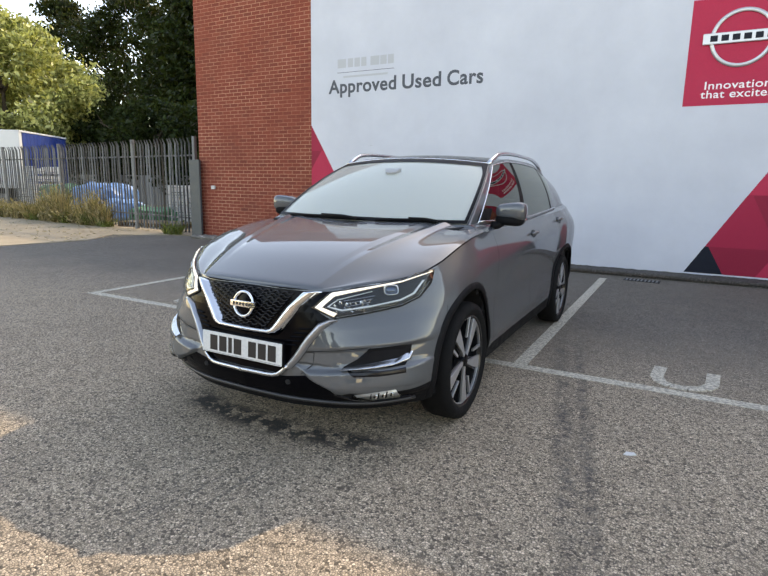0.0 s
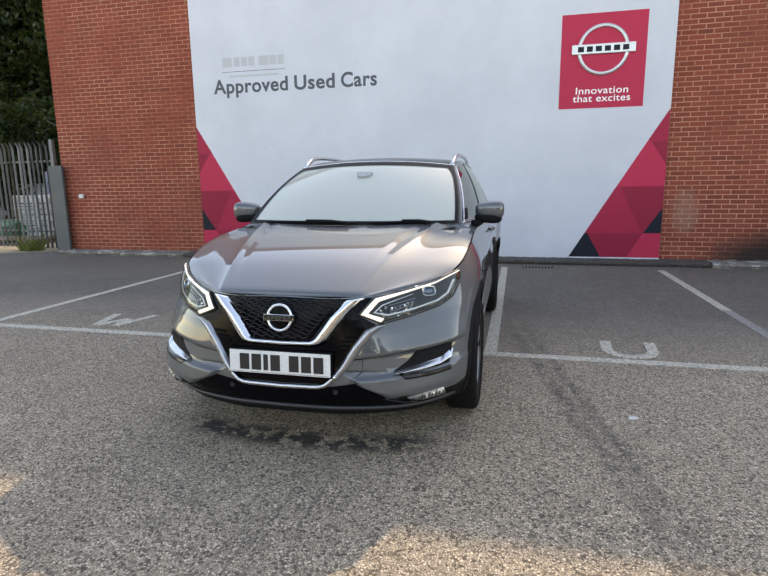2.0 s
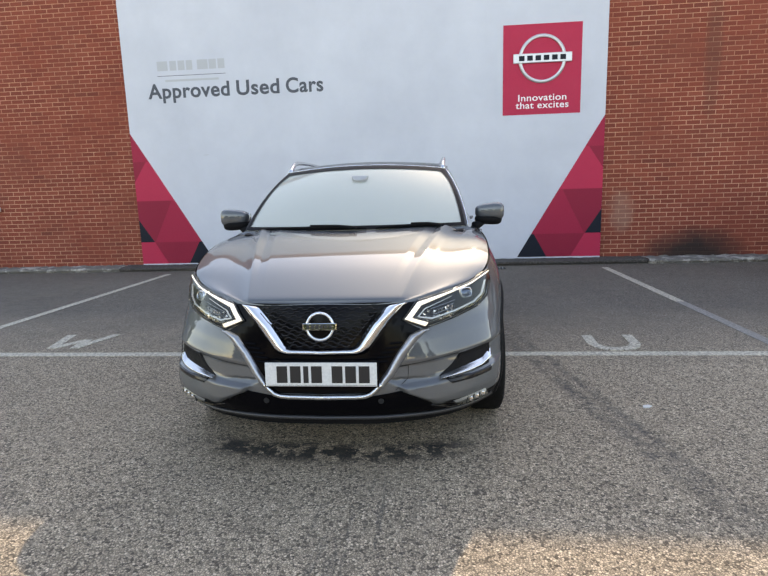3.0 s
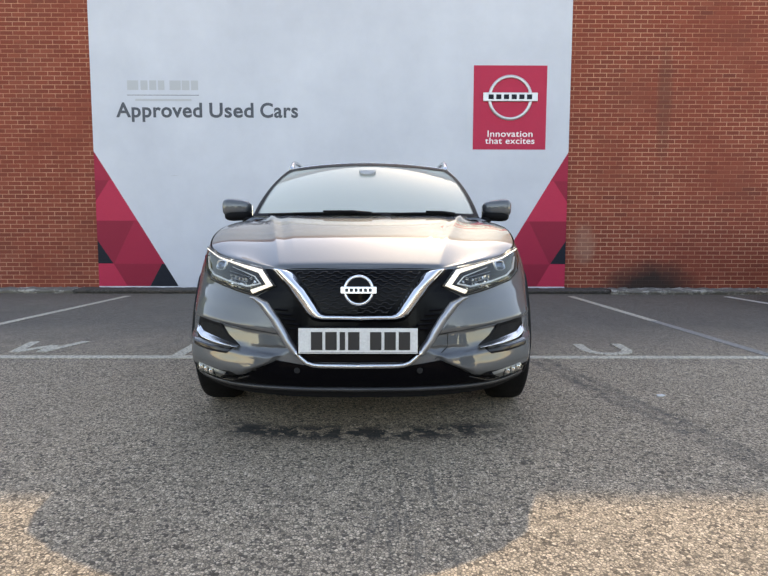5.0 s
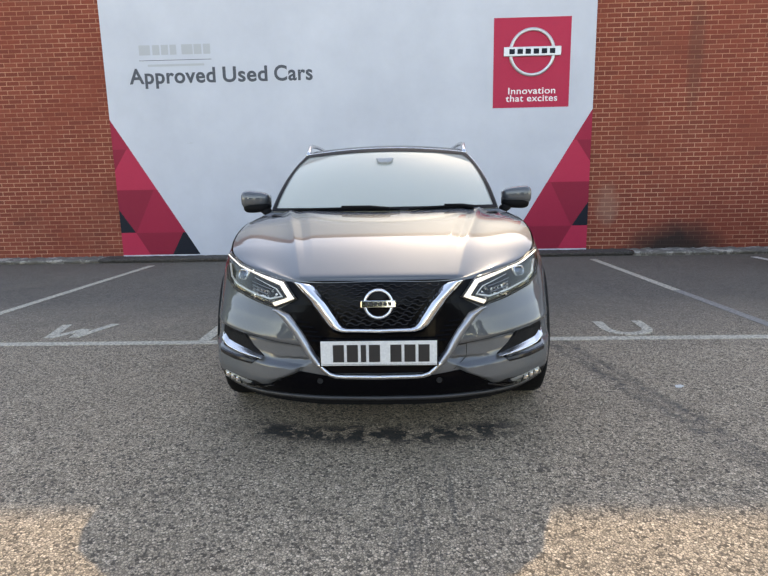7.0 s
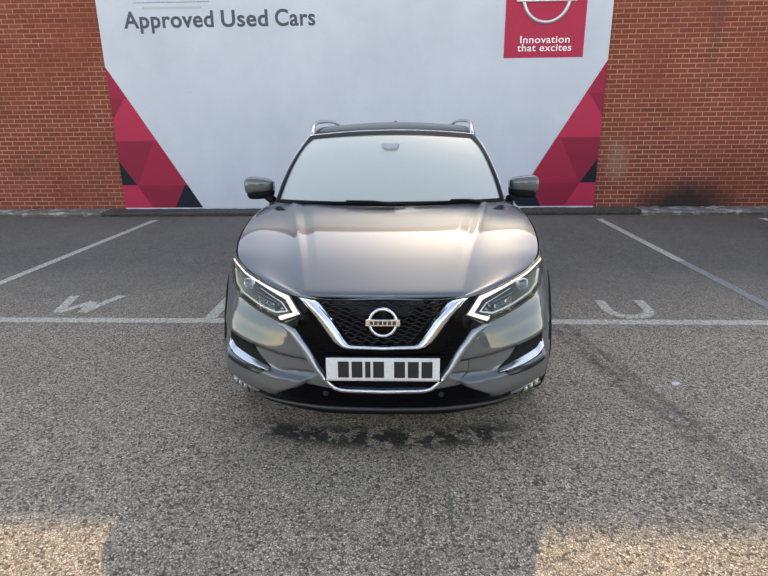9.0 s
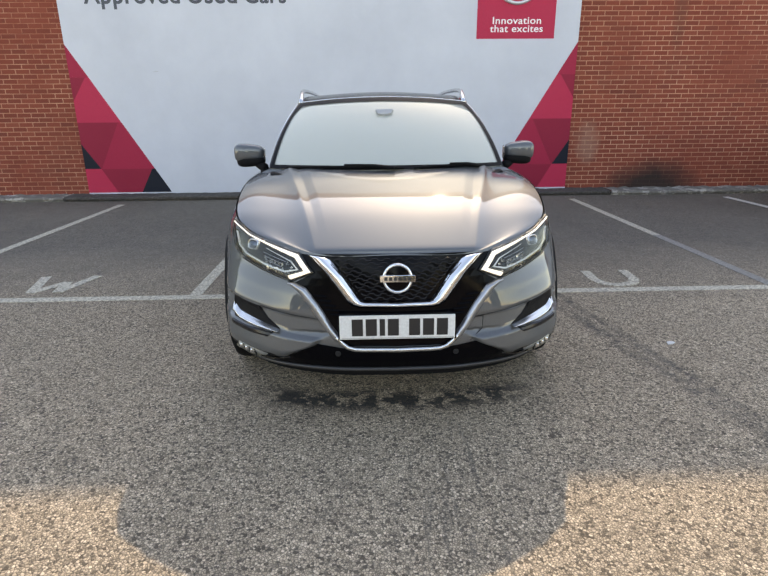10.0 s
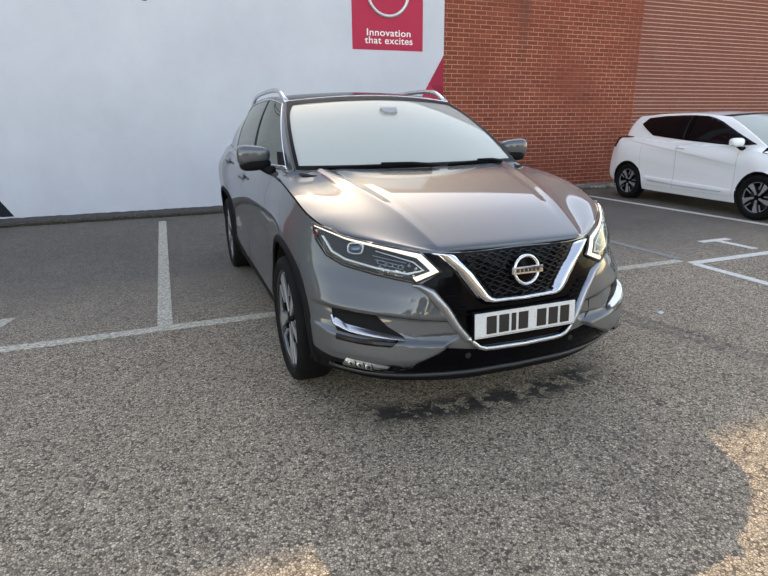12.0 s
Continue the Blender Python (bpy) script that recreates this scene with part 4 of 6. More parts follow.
        part("chrome_strip", skin.ribbon(G([(.487, .676), (.61, .700), (.722, .727), (.774, .761), (.797, .83)]), G([(.488, .680), (.61, .704), (.720, .731), (.770, .764), (.794, .83)]), "front", (0, .016, .016, 0), 6), EDGE_GREY, lamp, "grey lower edge")
        # one squarish projector at the outer end, and dark ribs running in to the reflector
        q = skin.drop(sx * .668, .797, "front", .010)
        turn = pose(*q, -14, 0, sx * 40)
        def squarish(w, h, n=28, e=3.2):
            return [(math.copysign(abs(math.cos(t)) ** (2 / e), math.cos(t)) * w, math.copysign(abs(math.sin(t)) ** (2 / e), math.sin(t)) * h) for t in [2 * math.pi * k / n for k in range(n)]]
        eye = bmesh.new()
        rings = [[eye.verts.new((a, d, b)) for a, b in squarish(w, h)] for w, h, d in ((.030, .019, -.004), (.026, .016, -.009), (.015, .009, -.013))]
        for p, r in zip(rings, rings[1:]):
            for k in range(28):
                eye.faces.new((p[k], p[(k + 1) % 28], r[(k + 1) % 28], r[k]))
        eye.faces.new(rings[-1])
        bmesh.ops.recalc_face_normals(eye, faces=eye.faces)
        bmesh.ops.transform(eye, matrix=turn, verts=eye.verts)
        part("projector", eye, LAMP_BLUE, lamp, "dark blue projector lens", True)
        bezel = bmesh.new()
        rings = [[bezel.verts.new((a, d, b)) for a, b in squarish(w, h)] for w, h, d in ((.030, .019, .0), (.031, .020, -.012), (.036, .025, -.012), (.038, .027, .004))]
        for p, r in zip(rings, rings[1:]):
            for k in range(28):
                bezel.faces.new((p[k], p[(k + 1) % 28], r[(k + 1) % 28], r[k]))
        bmesh.ops.recalc_face_normals(bezel, faces=bezel.faces)
        bmesh.ops.transform(bezel, matrix=turn, verts=bezel.verts)
        part("bezel", bezel, SATIN, lamp, "silver bezel", True)
        for k in range(4):
            part("reflector_rib", skin.ribbon(G([(.615 - .006 * k, .775 - .014 * k), (.50 + .010 * k, .752 - .012 * k)]), G([(.615 - .006 * k, .770 - .014 * k), (.502 + .010 * k, .747 - .012 * k)]), "front", (0, .013, .013, 0), 6), EDGE_GREY, lamp, "grey reflector rib")
        facets = bmesh.new()
        rng = random.Random(5)
        for k in range(34):
            c = skin.drop(sx * (.468 + .135 * rng.random()), .703 + .05 * rng.random(), "front", .012)
            add_box(facets, (-.0055, -.002, -.0035), (.0055, .002, .0035), 0, pose(*c, rng.uniform(-40, 40), rng.uniform(0, 90), rng.uniform(-40, 40)))
        tagged(part("reflector_facets", facets, SATIN, lamp, "cluster of bright reflector facets"), kind="stuff")
        part("lens", P(F(hl), "front", .024, .016, .012, .03), LENS, lamp, "clear lens", True).visible_shadow = False
        # blade intake, fog lamp, gaps
        part("intake", skin.ribbon(G([(.794, .548), (.72, .557), (.651, .549), (.60, .490), (.543, .450)]), G([(.788, .458), (.72, .450), (.66, .447), (.60, .446), (.543, .4455)]), "front", (.0, .003, .003, .003, .0), 8), BLACK_PLASTIC, car, "black bumper intake")
        part("silver_blade", skin.ribbon(G([(.800, .516), (.780, .514), (.756, .494), (.66, .474), (.543, .449)]), G([(.800, .474), (.784, .468), (.75, .457), (.66, .446), (.55, .4425)]), "front", (.0, .004, .011, .018, .025, .032, .034, .022, .0), 10, True), SATIN, car, "satin silver bumper blade", True)
        part("intake_slot", skin.ribbon(G([(.795, .452), (.70, .443), (.566, .438)]), G([(.799, .424), (.70, .414), (.604, .411)]), "front", (.0, .004, .004, .0), 10), GRILLE_BLACK, car, "black slot under the blade")
        fog = new("fog_lamp")
        fog.parent = car
        up, dn = G([(.766, .346), (.69, .338), (.606, .325)]), G([(.772, .302), (.715, .294), (.648, .284)])
        part("reflector", skin.ribbon(up, dn, "front", (.0, .005, .006, .005, .0), 10), ALLOY, fog, "silver reflector")
        for k in range(3):
            part("bulb", rounded_lump(skin.drop(sx * (.748 - .030 * k), .326 - .004 * k, "front", .004), (.013, .006, .013)), CHROME, fog)
            part("divider", box((-.002, -.010, -.017), (.002, .002, .017), 0, pose(*skin.drop(sx * (.733 - .030 * k), .324 - .004 * k, "front", .002), 0, 14 * sx, 0)), LAMP_DARK, fog)
        part("lens", skin.ribbon(up, dn, "front", (.0, .013, .016, .013, .0), 10), LENS, fog, "clear lens", True).visible_shadow = False
        part("fog_trim", skin.strip(F([(.60, .322), (.66, .278), (.79, .295)]), "front", .006, .004), GLOSS_BLACK, car)
        q = skin.drop(sx * .271, .350, "front", .006)
        part("parking_sensor", lathe([(.01, .014), (-.003, .013), (-.004, .0005)], 16, "y", pose(*q)), DARK_VOID, car, "round parking sensor")
        part("panel_gap", skin.strip(F([(.31, .500), (.46, .520), (.64, .543)]), "front", .0022, .0), DARK_VOID, car)
        part("valance_rib", skin.strip(F([(.50, .310), (.585, .282), (.66, .272), (.80, .290)]), "front", .006, .003), GRILLE_BLACK, car, "black rib under the fog lamp", True)
    part("lower_grille", P(whole([(0, .368), (.223, .372), (.366, .392), (.495, .331), (.612, .296), (.542, .280), (.437, .276), (.30, .275), (0, .276)]), "front", .004, .004), GLOSS_BLACK, car, "gloss black lower grille")
    part("lip", skin.strip([(x / 20 * .80, .262 - .006 * (x / 20) ** 2 + .02 * (abs(x) / 20) ** 6) for x in range(-20, 21)], "front", .010, .006, 8), SATIN_DARK, car, "grey lower lip", True)
    part("tow_cover_gap", skin.strip([(.305, .500), (.40, .508), (.398, .45), (.34, .396)], "front", .002, .0), DARK_VOID, car)
    plate = new("number_plate")
    plate.parent = car
    plate.matrix_basis = pose(0, -2.187, .487, -3)
    part("plate_board", box((-.26, -.003, -.0555), (.26, .004, .0555), .002), PLATE_WHITE, plate, "white reflective board")
    part("plate_holder", box((-.268, .004, -.063), (.268, .03, .063), .004), GLOSS_BLACK, plate)
    part("plate_edge", box((-.254, -.0036, -.051), (.254, -.0032, -.0495)), PLATE_INK, plate)
    x = -.205
    for k, wdt in enumerate((.05, .05, .024, .05, .05, .05, .05)):
        if k == 4:
            x += .033
        part("plate_bar", box((x, -.0045, -.0395), (x + wdt, -.0028, .0395), .0004), PLATE_INK, plate, "black bar")
        x += wdt + .0125

    # glass, posts, roof
    for sx in BOTH:
        part("wing_corner", sheet(lambda k, w: S.hood(.72 + .28 * k, 1).lerp(S.base(.816 + .184 * k), w) - Vector((0, 0, .002)), 0, 1, 8, 0, 1, 4, (sx,)), CAR_PAINT, car, smooth=True)
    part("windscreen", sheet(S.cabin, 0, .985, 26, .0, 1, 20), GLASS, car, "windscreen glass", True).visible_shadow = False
    part("screen_band", sheet(lambda s, v: S.cabin(s, v) + Vector((0, -.002, .004)), 0, .985, 26, .915, 1.0, 3), FRIT_BLACK, car, "black band along the screen's top", True)
    part("screen_foot", sheet(lambda q, v: S.cabin(q, v) + Vector((0, -.002, .004)), 0, .97, 26, 0, .045, 3), FRIT_BLACK, car, "black band along the screen's foot", True)
    for sx in BOTH:
        one = (sx,)
        part("screen_edge", sheet(lambda k, v: S.cabin(.985 - k * (.03 + .13 * max(0, v - .72) ** 1.5 * 3), v) + Vector((0, -.002, .004)), 0, 1, 5, 0, 1, 20, one), FRIT_BLACK, car, "black screen edge", True)
        part("screen_post", sheet(S.cabin, .985, 1.13, 6, 0, 1, 24, one), CAR_PAINT, car, smooth=True)
        part("post_trim", strip_of(S, [(.988, v / 20) for v in range(21)], .0035, sx), SATIN_DARK, car, "bright windscreen edge trim", True)
        part("window_trim", strip_of(S, [(1.13, v / 14 * .94) for v in range(15)] + [(1.13 + k / 20 * 2.87, .945 - .12 * (k / 20) ** 4) for k in range(21)], .0055, sx), SATIN, car, "bright window surround", True)
        part("window_sill_trim", strip_of(S, [(1.13 + k / 20 * 2.57, .03) for k in range(21)], .006, sx), SATIN, car, "bright window surround", True)
        part("front_window", sheet(S.cabin, 1.135, 2.02, 18, .04, .93, 12, one), TINTED, car, "tinted door glass", True).visible_shadow = False
        part("door_post", sheet(lambda s, v: S.cabin(s, v) + Vector((0.001 * sx, 0, 0)), 2.02, 2.12, 4, .04, .93, 12, one), BLACK_PLASTIC, car, "black door post", True)
        part("rear_window", sheet(S.cabin, 2.12, 3.12, 18, .04, .93, 12, one), TINTED, car, "tinted door glass", True).visible_shadow = False
        part("quarter_post", sheet(S.cabin, 3.12, 3.22, 3, .04, .9, 12, one), BLACK_PLASTIC, car, "black post", True)
        part("quarter_window", sheet(lambda s, v: S.cabin(s, .12 + .4 * (s - 3.22) / .7 + v * (.78 - .5 * (s - 3.22) / .7)), 3.22, 3.92, 10, 0, 1, 8, one), TINTED, car, "small tinted quarter glass", True)
        part("quarter_panel", sheet(lambda s, v: S.cabin(s, v) - Vector((.004, 0, 0)), 3.18, 6.0, 40, 0, 1, 16, one), CAR_PAINT, car, smooth=True)
        part("roof_side", sheet(S.cabin, 1.10, 3.3, 30, .93, 1, 3, one), CAR_PAINT, car, smooth=True)
        part("belt_strip", sheet(S.cabin, 1.10, 3.3, 30, 0, .04, 2, one), CAR_PAINT, car, smooth=True)
        # roof rail
        pts = [S.roof_edge(1.0 + 3.6 * k / 30) + Vector((-.01, 0, -.002 + .045 * min(1, math.sin(math.pi * min(max(k / 30, 0.0), 1)) * 2.2) ** .7)) for k in range(31)]
        bm = bmesh.new()
        add_tube(bm, [(sx * p.x, p.y, p.z) for p in pts], [.014 + .004 * abs(15 - k) / 15 for k in range(31)], 8)
        part("roof_rail", bm, SATIN, car, "satin silver roof rail", True)
        # mirror
        mir = new("door_mirror")
        mir.parent = car
        cap = rounded_lump((.908, -.665, 1.150), (.098, .078, .068), 3.4, 24, .34)
        low = rounded_lump((.900, -.664, 1.098), (.093, .076, .046), 3.0, 24, .32)
        arm = tube([(.80, -.72, 1.055), (.83, -.70, 1.06), (.875, -.675, 1.085)], [.03, .026, .02], 8)
        gl = box((.82, -.587, 1.085), (.985, -.580, 1.18), .01)
        for nm, b, mt, lb in (("mirror_cap", cap, CAR_PAINT, ""), ("mirror_base", low, BLACK_PLASTIC, "black plastic lower shell"), ("mirror_arm", arm, BLACK_PLASTIC, "black plastic arm"), ("mirror_glass", gl, MIRROR, "mirror glass")):
            bmesh.ops.scale(b, vec=(sx, 1, 1), verts=b.verts)
            if sx < 0:
                bmesh.ops.reverse_faces(b, faces=b.faces)
            part(nm, b, mt, mir, lb, nm != "mirror_glass")
        part("sail_panel", sheet(lambda s, v: S.cabin(s, v) + Vector((.004, 0, 0)), 1.10, 1.32, 6, .03, .2, 3, one), BLACK_PLASTIC, car)
        # handles
        for y, z in ((.10, .955), (1.03, 1.015)):
            hp = [skin.drop(y - .085 + .17 * k / 8, z + .006 * k / 8, "right" if sx > 0 else "left", .012 + .02 * math.sin(math.pi * k / 8)) for k in range(9)]
            part("door_handle", tube(hp, [.008] + [.013] * 7 + [.008], 8), CAR_PAINT, car, "grey door handle", True)
            part("handle_cup", P([(y + .055 * math.cos(a) * 1.3, z + .03 * math.sin(a)) for a in [2 * math.pi * k / 14 for k in range(14)]], "right" if sx > 0 else "left", .002, .001, 0, .05), GLOSS_BLACK, car)
        part("tail_lamp", P([(sx * a, b) for a, b in ((.50, 1.03), (.80, 1.06), (.84, .98), (.62, .93))], "rear", .012, .004, .01), TAIL_RED, car, "red tail lamp")
    pod = S.cabin(0, .70)
    part("sensor_pod", prism([(-.06, 0), (.06, 0), (.045, -.05), (.02, -.062), (-.02, -.062), (-.045, -.05)], .03, "y", 0, .004), SEAT_GREY, car, "grey sensor pod behind the glass").matrix_basis = pose(0, pod.y + .012, pod.z + .03, -58)
    # dull strip added to keep sky reflection off the rounded roof front
    part("roof_lip", sheet(lambda q, v: S.roof(q, v) + Vector((0, -.002, .003)), 0, .98, 18, 0.0, .06, 4), FRIT_BLACK, car, "dull black strip added along the roof's front edge", True)
    part("roof_panel", sheet(S.roof, 0, .93, 18, 0.0, 1, 34), ROOF_BLACK, car, "black glass roof", True)
    for sx in BOTH:
        part("roof_gutter", sheet(S.roof, .93, 1, 3, 0, 1, 34, (sx,)), CAR_PAINT, car, smooth=True)
    part("screen_top_trim", strip_of(S, [(k / 20, 1.0) for k in range(-20, 21)], .005, 1), SATIN, car, "bright line along the roof's front", True)
    part("rear_screen", sheet(S.cabin, 6.0, 7.0, 14, 0, 1, 12), TINTED, car, "tinted rear screen", True)
    fin = prism([(1.42, 1.51), (1.60, 1.50), (1.60, 1.555), (1.585, 1.565)], .03, "x", -.015, .004)
    part("aerial_fin", fin, CAR_PAINT, car)
    rear = new("rear_plate")
    rear.parent = car
    part("plate_board", box((-.26, 2.235, .72), (.26, 2.242, .831), .002), mat("yellow plate", (.6, .45, .03), .4), rear, "yellow reflective board")
    part("plate_bar", box((-.22, 2.24, .745), (.22, 2.245, .806)), PLATE_INK, rear, "black bar")
    # cowl and wipers
    part("cowl", sheet(lambda s, w: S.base(s) + Vector((0, -.10 + .12 * w, -.02 + .008 * w)), 0, .97, 20, 0, 1, 3), BLACK_PLASTIC, car, "black plastic cowl")
    for a, b, rest in (((.10, -1.155), (-.62, -.985), (.05, -1.17)), ((.60, -1.05), (.16, -1.115), (.52, -1.1))):
        w = new("wiper")
        w.parent = car
        pts = []
        for k in range(13):
            x, y = a[0] + (b[0] - a[0]) * k / 12, 0
            s = min(abs(x) / .735, .97)
            pts.append(Vector((x, 0, 0)) + Vector((0, *S.cabin(s, .012 + .014 * math.sin(math.pi * k / 12)).yz)) + Vector((0, -.008, .008)))
        part("blade", tube(pts, [.005] + [.008] * 11 + [.005], 6), BLACK_PLASTIC, w, smooth=True)
        part("arm", tube([pts[1] + Vector((0, -.03, .0)), pts[3] + Vector((0, -.012, .010)), pts[6] + Vector((0, -.004, .012))], [.013, .01, .006], 6), BLACK_PLASTIC, w, smooth=True)
    # cabin
    part("dashboard", rounded_lump((0, -.72, .97), (.68, .28, .10), 4, 24), BLACK_PLASTIC, car, smooth=True)
    part("cabin_floor", box((-.72, -.9, .36), (.72, 1.7, .40)), DARK_VOID, car)
    part("cabin_lining", sheet(lambda s, v: S.side(s, v) - Vector((.05, 0, 0)), 6, 10.5, 30, 0, 2.5, 6), SEAT_CLOTH, car)
    part("headlining", sheet(lambda w, u: S.roof(w, u) - Vector((0, 0, .03)), 0, .95, 6, .03, .97, 8), SEAT_CLOTH, car)
    wheel_ring = bmesh.new()
    add_tube(wheel_ring, [(.36 + .18 * math.cos(a), -.40 + .07 * math.sin(a), 1.0 + .165 * math.sin(a)) for a in [2 * math.pi * k / 28 for k in range(29)]], .015, 8, False)
    part("steering_wheel", wheel_ring, BLACK_PLASTIC, car, smooth=True)
    part("steering_hub", rounded_lump((.36, -.41, .99), (.08, .03, .06)), BLACK_PLASTIC, car, smooth=True)
    for x in (.36, -.36):
        seat = new("seat")
        seat.parent = car
        part("cushion", rounded_lump((x, -.02, .62), (.25, .27, .09), 4), SEAT_CLOTH, seat, smooth=True)
        back = rounded_lump((0, 0, 0), (.24, .07, .32), 4)
        bmesh.ops.transform(back, matrix=pose(x, .28, .92, -18), verts=back.verts)
        part("backrest", back, SEAT_CLOTH, seat, smooth=True)
        part("headrest", rounded_lump((x, .40, 1.27), (.13, .05, .08), 3.4), SEAT_CLOTH, seat, smooth=True)
    bench = new("rear_bench")
    bench.parent = car
    part("backrest", rounded_lump((0, 1.18, .86), (.62, .10, .34), 5), SEAT_CLOTH, bench, smooth=True)
    part("cushion", rounded_lump((0, .90, .60), (.62, .26, .09), 5), SEAT_CLOTH, bench, smooth=True)
    for x in (.36, -.36):
        part("headrest", rounded_lump((x, 1.25, 1.23), (.12, .05, .07), 3.4), SEAT_CLOTH, bench, smooth=True)
    part("mirror_pod", rounded_lump((0, -.50, 1.345), (.10, .07, .05), 5), BLACK_PLASTIC, car, "black sensor pod behind the screen", True)
    part("inside_mirror", rounded_lump((0, -.38, 1.33), (.12, .02, .035), 4), BLACK_PLASTIC, car, smooth=True)
    return car


def strip_of(S, sv, r, sx, lift=.004):
    """A bead along the cabin's skin through (station, height) pairs."""
    bm = bmesh.new()
    pts = []
    for s, v in sv:
        p = S.cabin(abs(s), v)
        k = (1 if s >= 0 else -1) * sx
        pts.append((k * (p.x + (lift if abs(s) > .9 else 0)), p.y, p.z + (lift if abs(s) <= .98 else 0)))
    add_tube(bm, pts, r, 6)
    bmesh.ops.recalc_face_normals(bm, faces=bm.faces)
    return bm


build_suv()


HATCH = Shell(
    flank=[
        [(0, -1.93, .74), (.3, -1.90, .745), (.55, -1.77, .77), (.70, -1.58, .81), (.755, -1.42, .84), (.775, -1.17, .88), (.78, -.85, .925), (.785, .1, .95), (.79, .95, 1.0), (.785, 1.355, 1.02), (.75, 1.72, 1.03), (.58, 1.91, 1.02), (0, 1.97, 1.02)],
        [(0, -1.96, .64), (.3, -1.93, .64), (.53, -1.84, .64), (.73, -1.62, .66), (.81, -1.42, .70), (.83, -1.17, .74), (.82, -.85, .78), (.82, .1, .80), (.835, .95, .84), (.85, 1.355, .87), (.82, 1.7, .86), (.65, 1.94, .84), (0, 2.0, .84)],
        [(0, -2.0, .48), (.3, -1.96, .48), (.55, -1.87, .48), (.75, -1.66, .48), (.83, -1.44, .49), (.845, -1.17, .5), (.815, -.85, .5), (.80, .1, .52), (.82, .95, .54), (.85, 1.355, .55), (.83, 1.7, .55), (.68, 1.97, .55), (0, 2.03, .55)],
        [(0, -2.0, .33), (.3, -1.96, .33), (.56, -1.86, .33), (.75, -1.66, .33), (.825, -1.46, .34), (.84, -1.17, .36), (.82, -.85, .33), (.81, .1, .33), (.82, .95, .34), (.84, 1.355, .37), (.82, 1.7, .36), (.66, 1.97, .36), (0, 2.03, .36)],
        [(0, -1.94, .20), (.3, -1.91, .20), (.54, -1.8, .20), (.71, -1.63, .20), (.78, -1.48, .21), (.79, -1.17, .22), (.78, -.85, .19), (.77, .1, .19), (.78, .95, .2), (.79, 1.355, .23), (.77, 1.7, .25), (.6, 1.9, .25), (0, 1.94, .25)],
    ],
    sill=[(0, -1.36, .935), (.69, -1.10, .955), (.755, .1, .965), (.755, .95, 1.01), (.73, 1.355, 1.04), (.69, 1.61, 1.06), (.55, 1.76, 1.06), (0, 1.83, 1.06)],
    top=[(.55, -.32, 1.36), (.575, .2, 1.415), (.56, .9, 1.42), (.545, 1.32, 1.40), (.535, 1.50, 1.388), (.47, 1.57, 1.382)],
    bonnet=[[(0, -1.93, .74), (0, -1.88, .785), (0, -1.75, .83), (0, -1.58, .88), (0, -1.36, .93)],
            [(.36, -1.885, .75), (.38, -1.83, .785), (.42, -1.70, .83), (.46, -1.50, .885), (.54, -1.22, .95)]],
    spine=[(0, -.42, 1.395), (0, .1, 1.445), (0, .6, 1.455), (0, 1.15, 1.44), (0, 1.66, 1.395)],
    hood_to=5.25,
)


def hatch_swage(p):
    """A shoulder crease that falls from the tail lamp to the front door, and a ledge along the foot of the doors."""
    fade = min(1, max(0, (p.y + .95) / .5)) * min(1, max(0, (1.62 - p.y) / .3))
    crease = .72 + .135 * (p.y + .6)
    high = steps([(-.24, 0), (-.07, -.011), (-.015, -.006), (.02, .008), (.09, .005), (.2, 0)], p.z - crease)
    foot = steps([(-.10, 0), (-.03, .010), (-.005, .009), (.015, -.005), (.12, 0)], p.z - .385 - .035 * p.y)
    return (high + foot * (1 if abs(p.y - .1) < .85 else 0)) * fade


HATCH.swage = hatch_swage


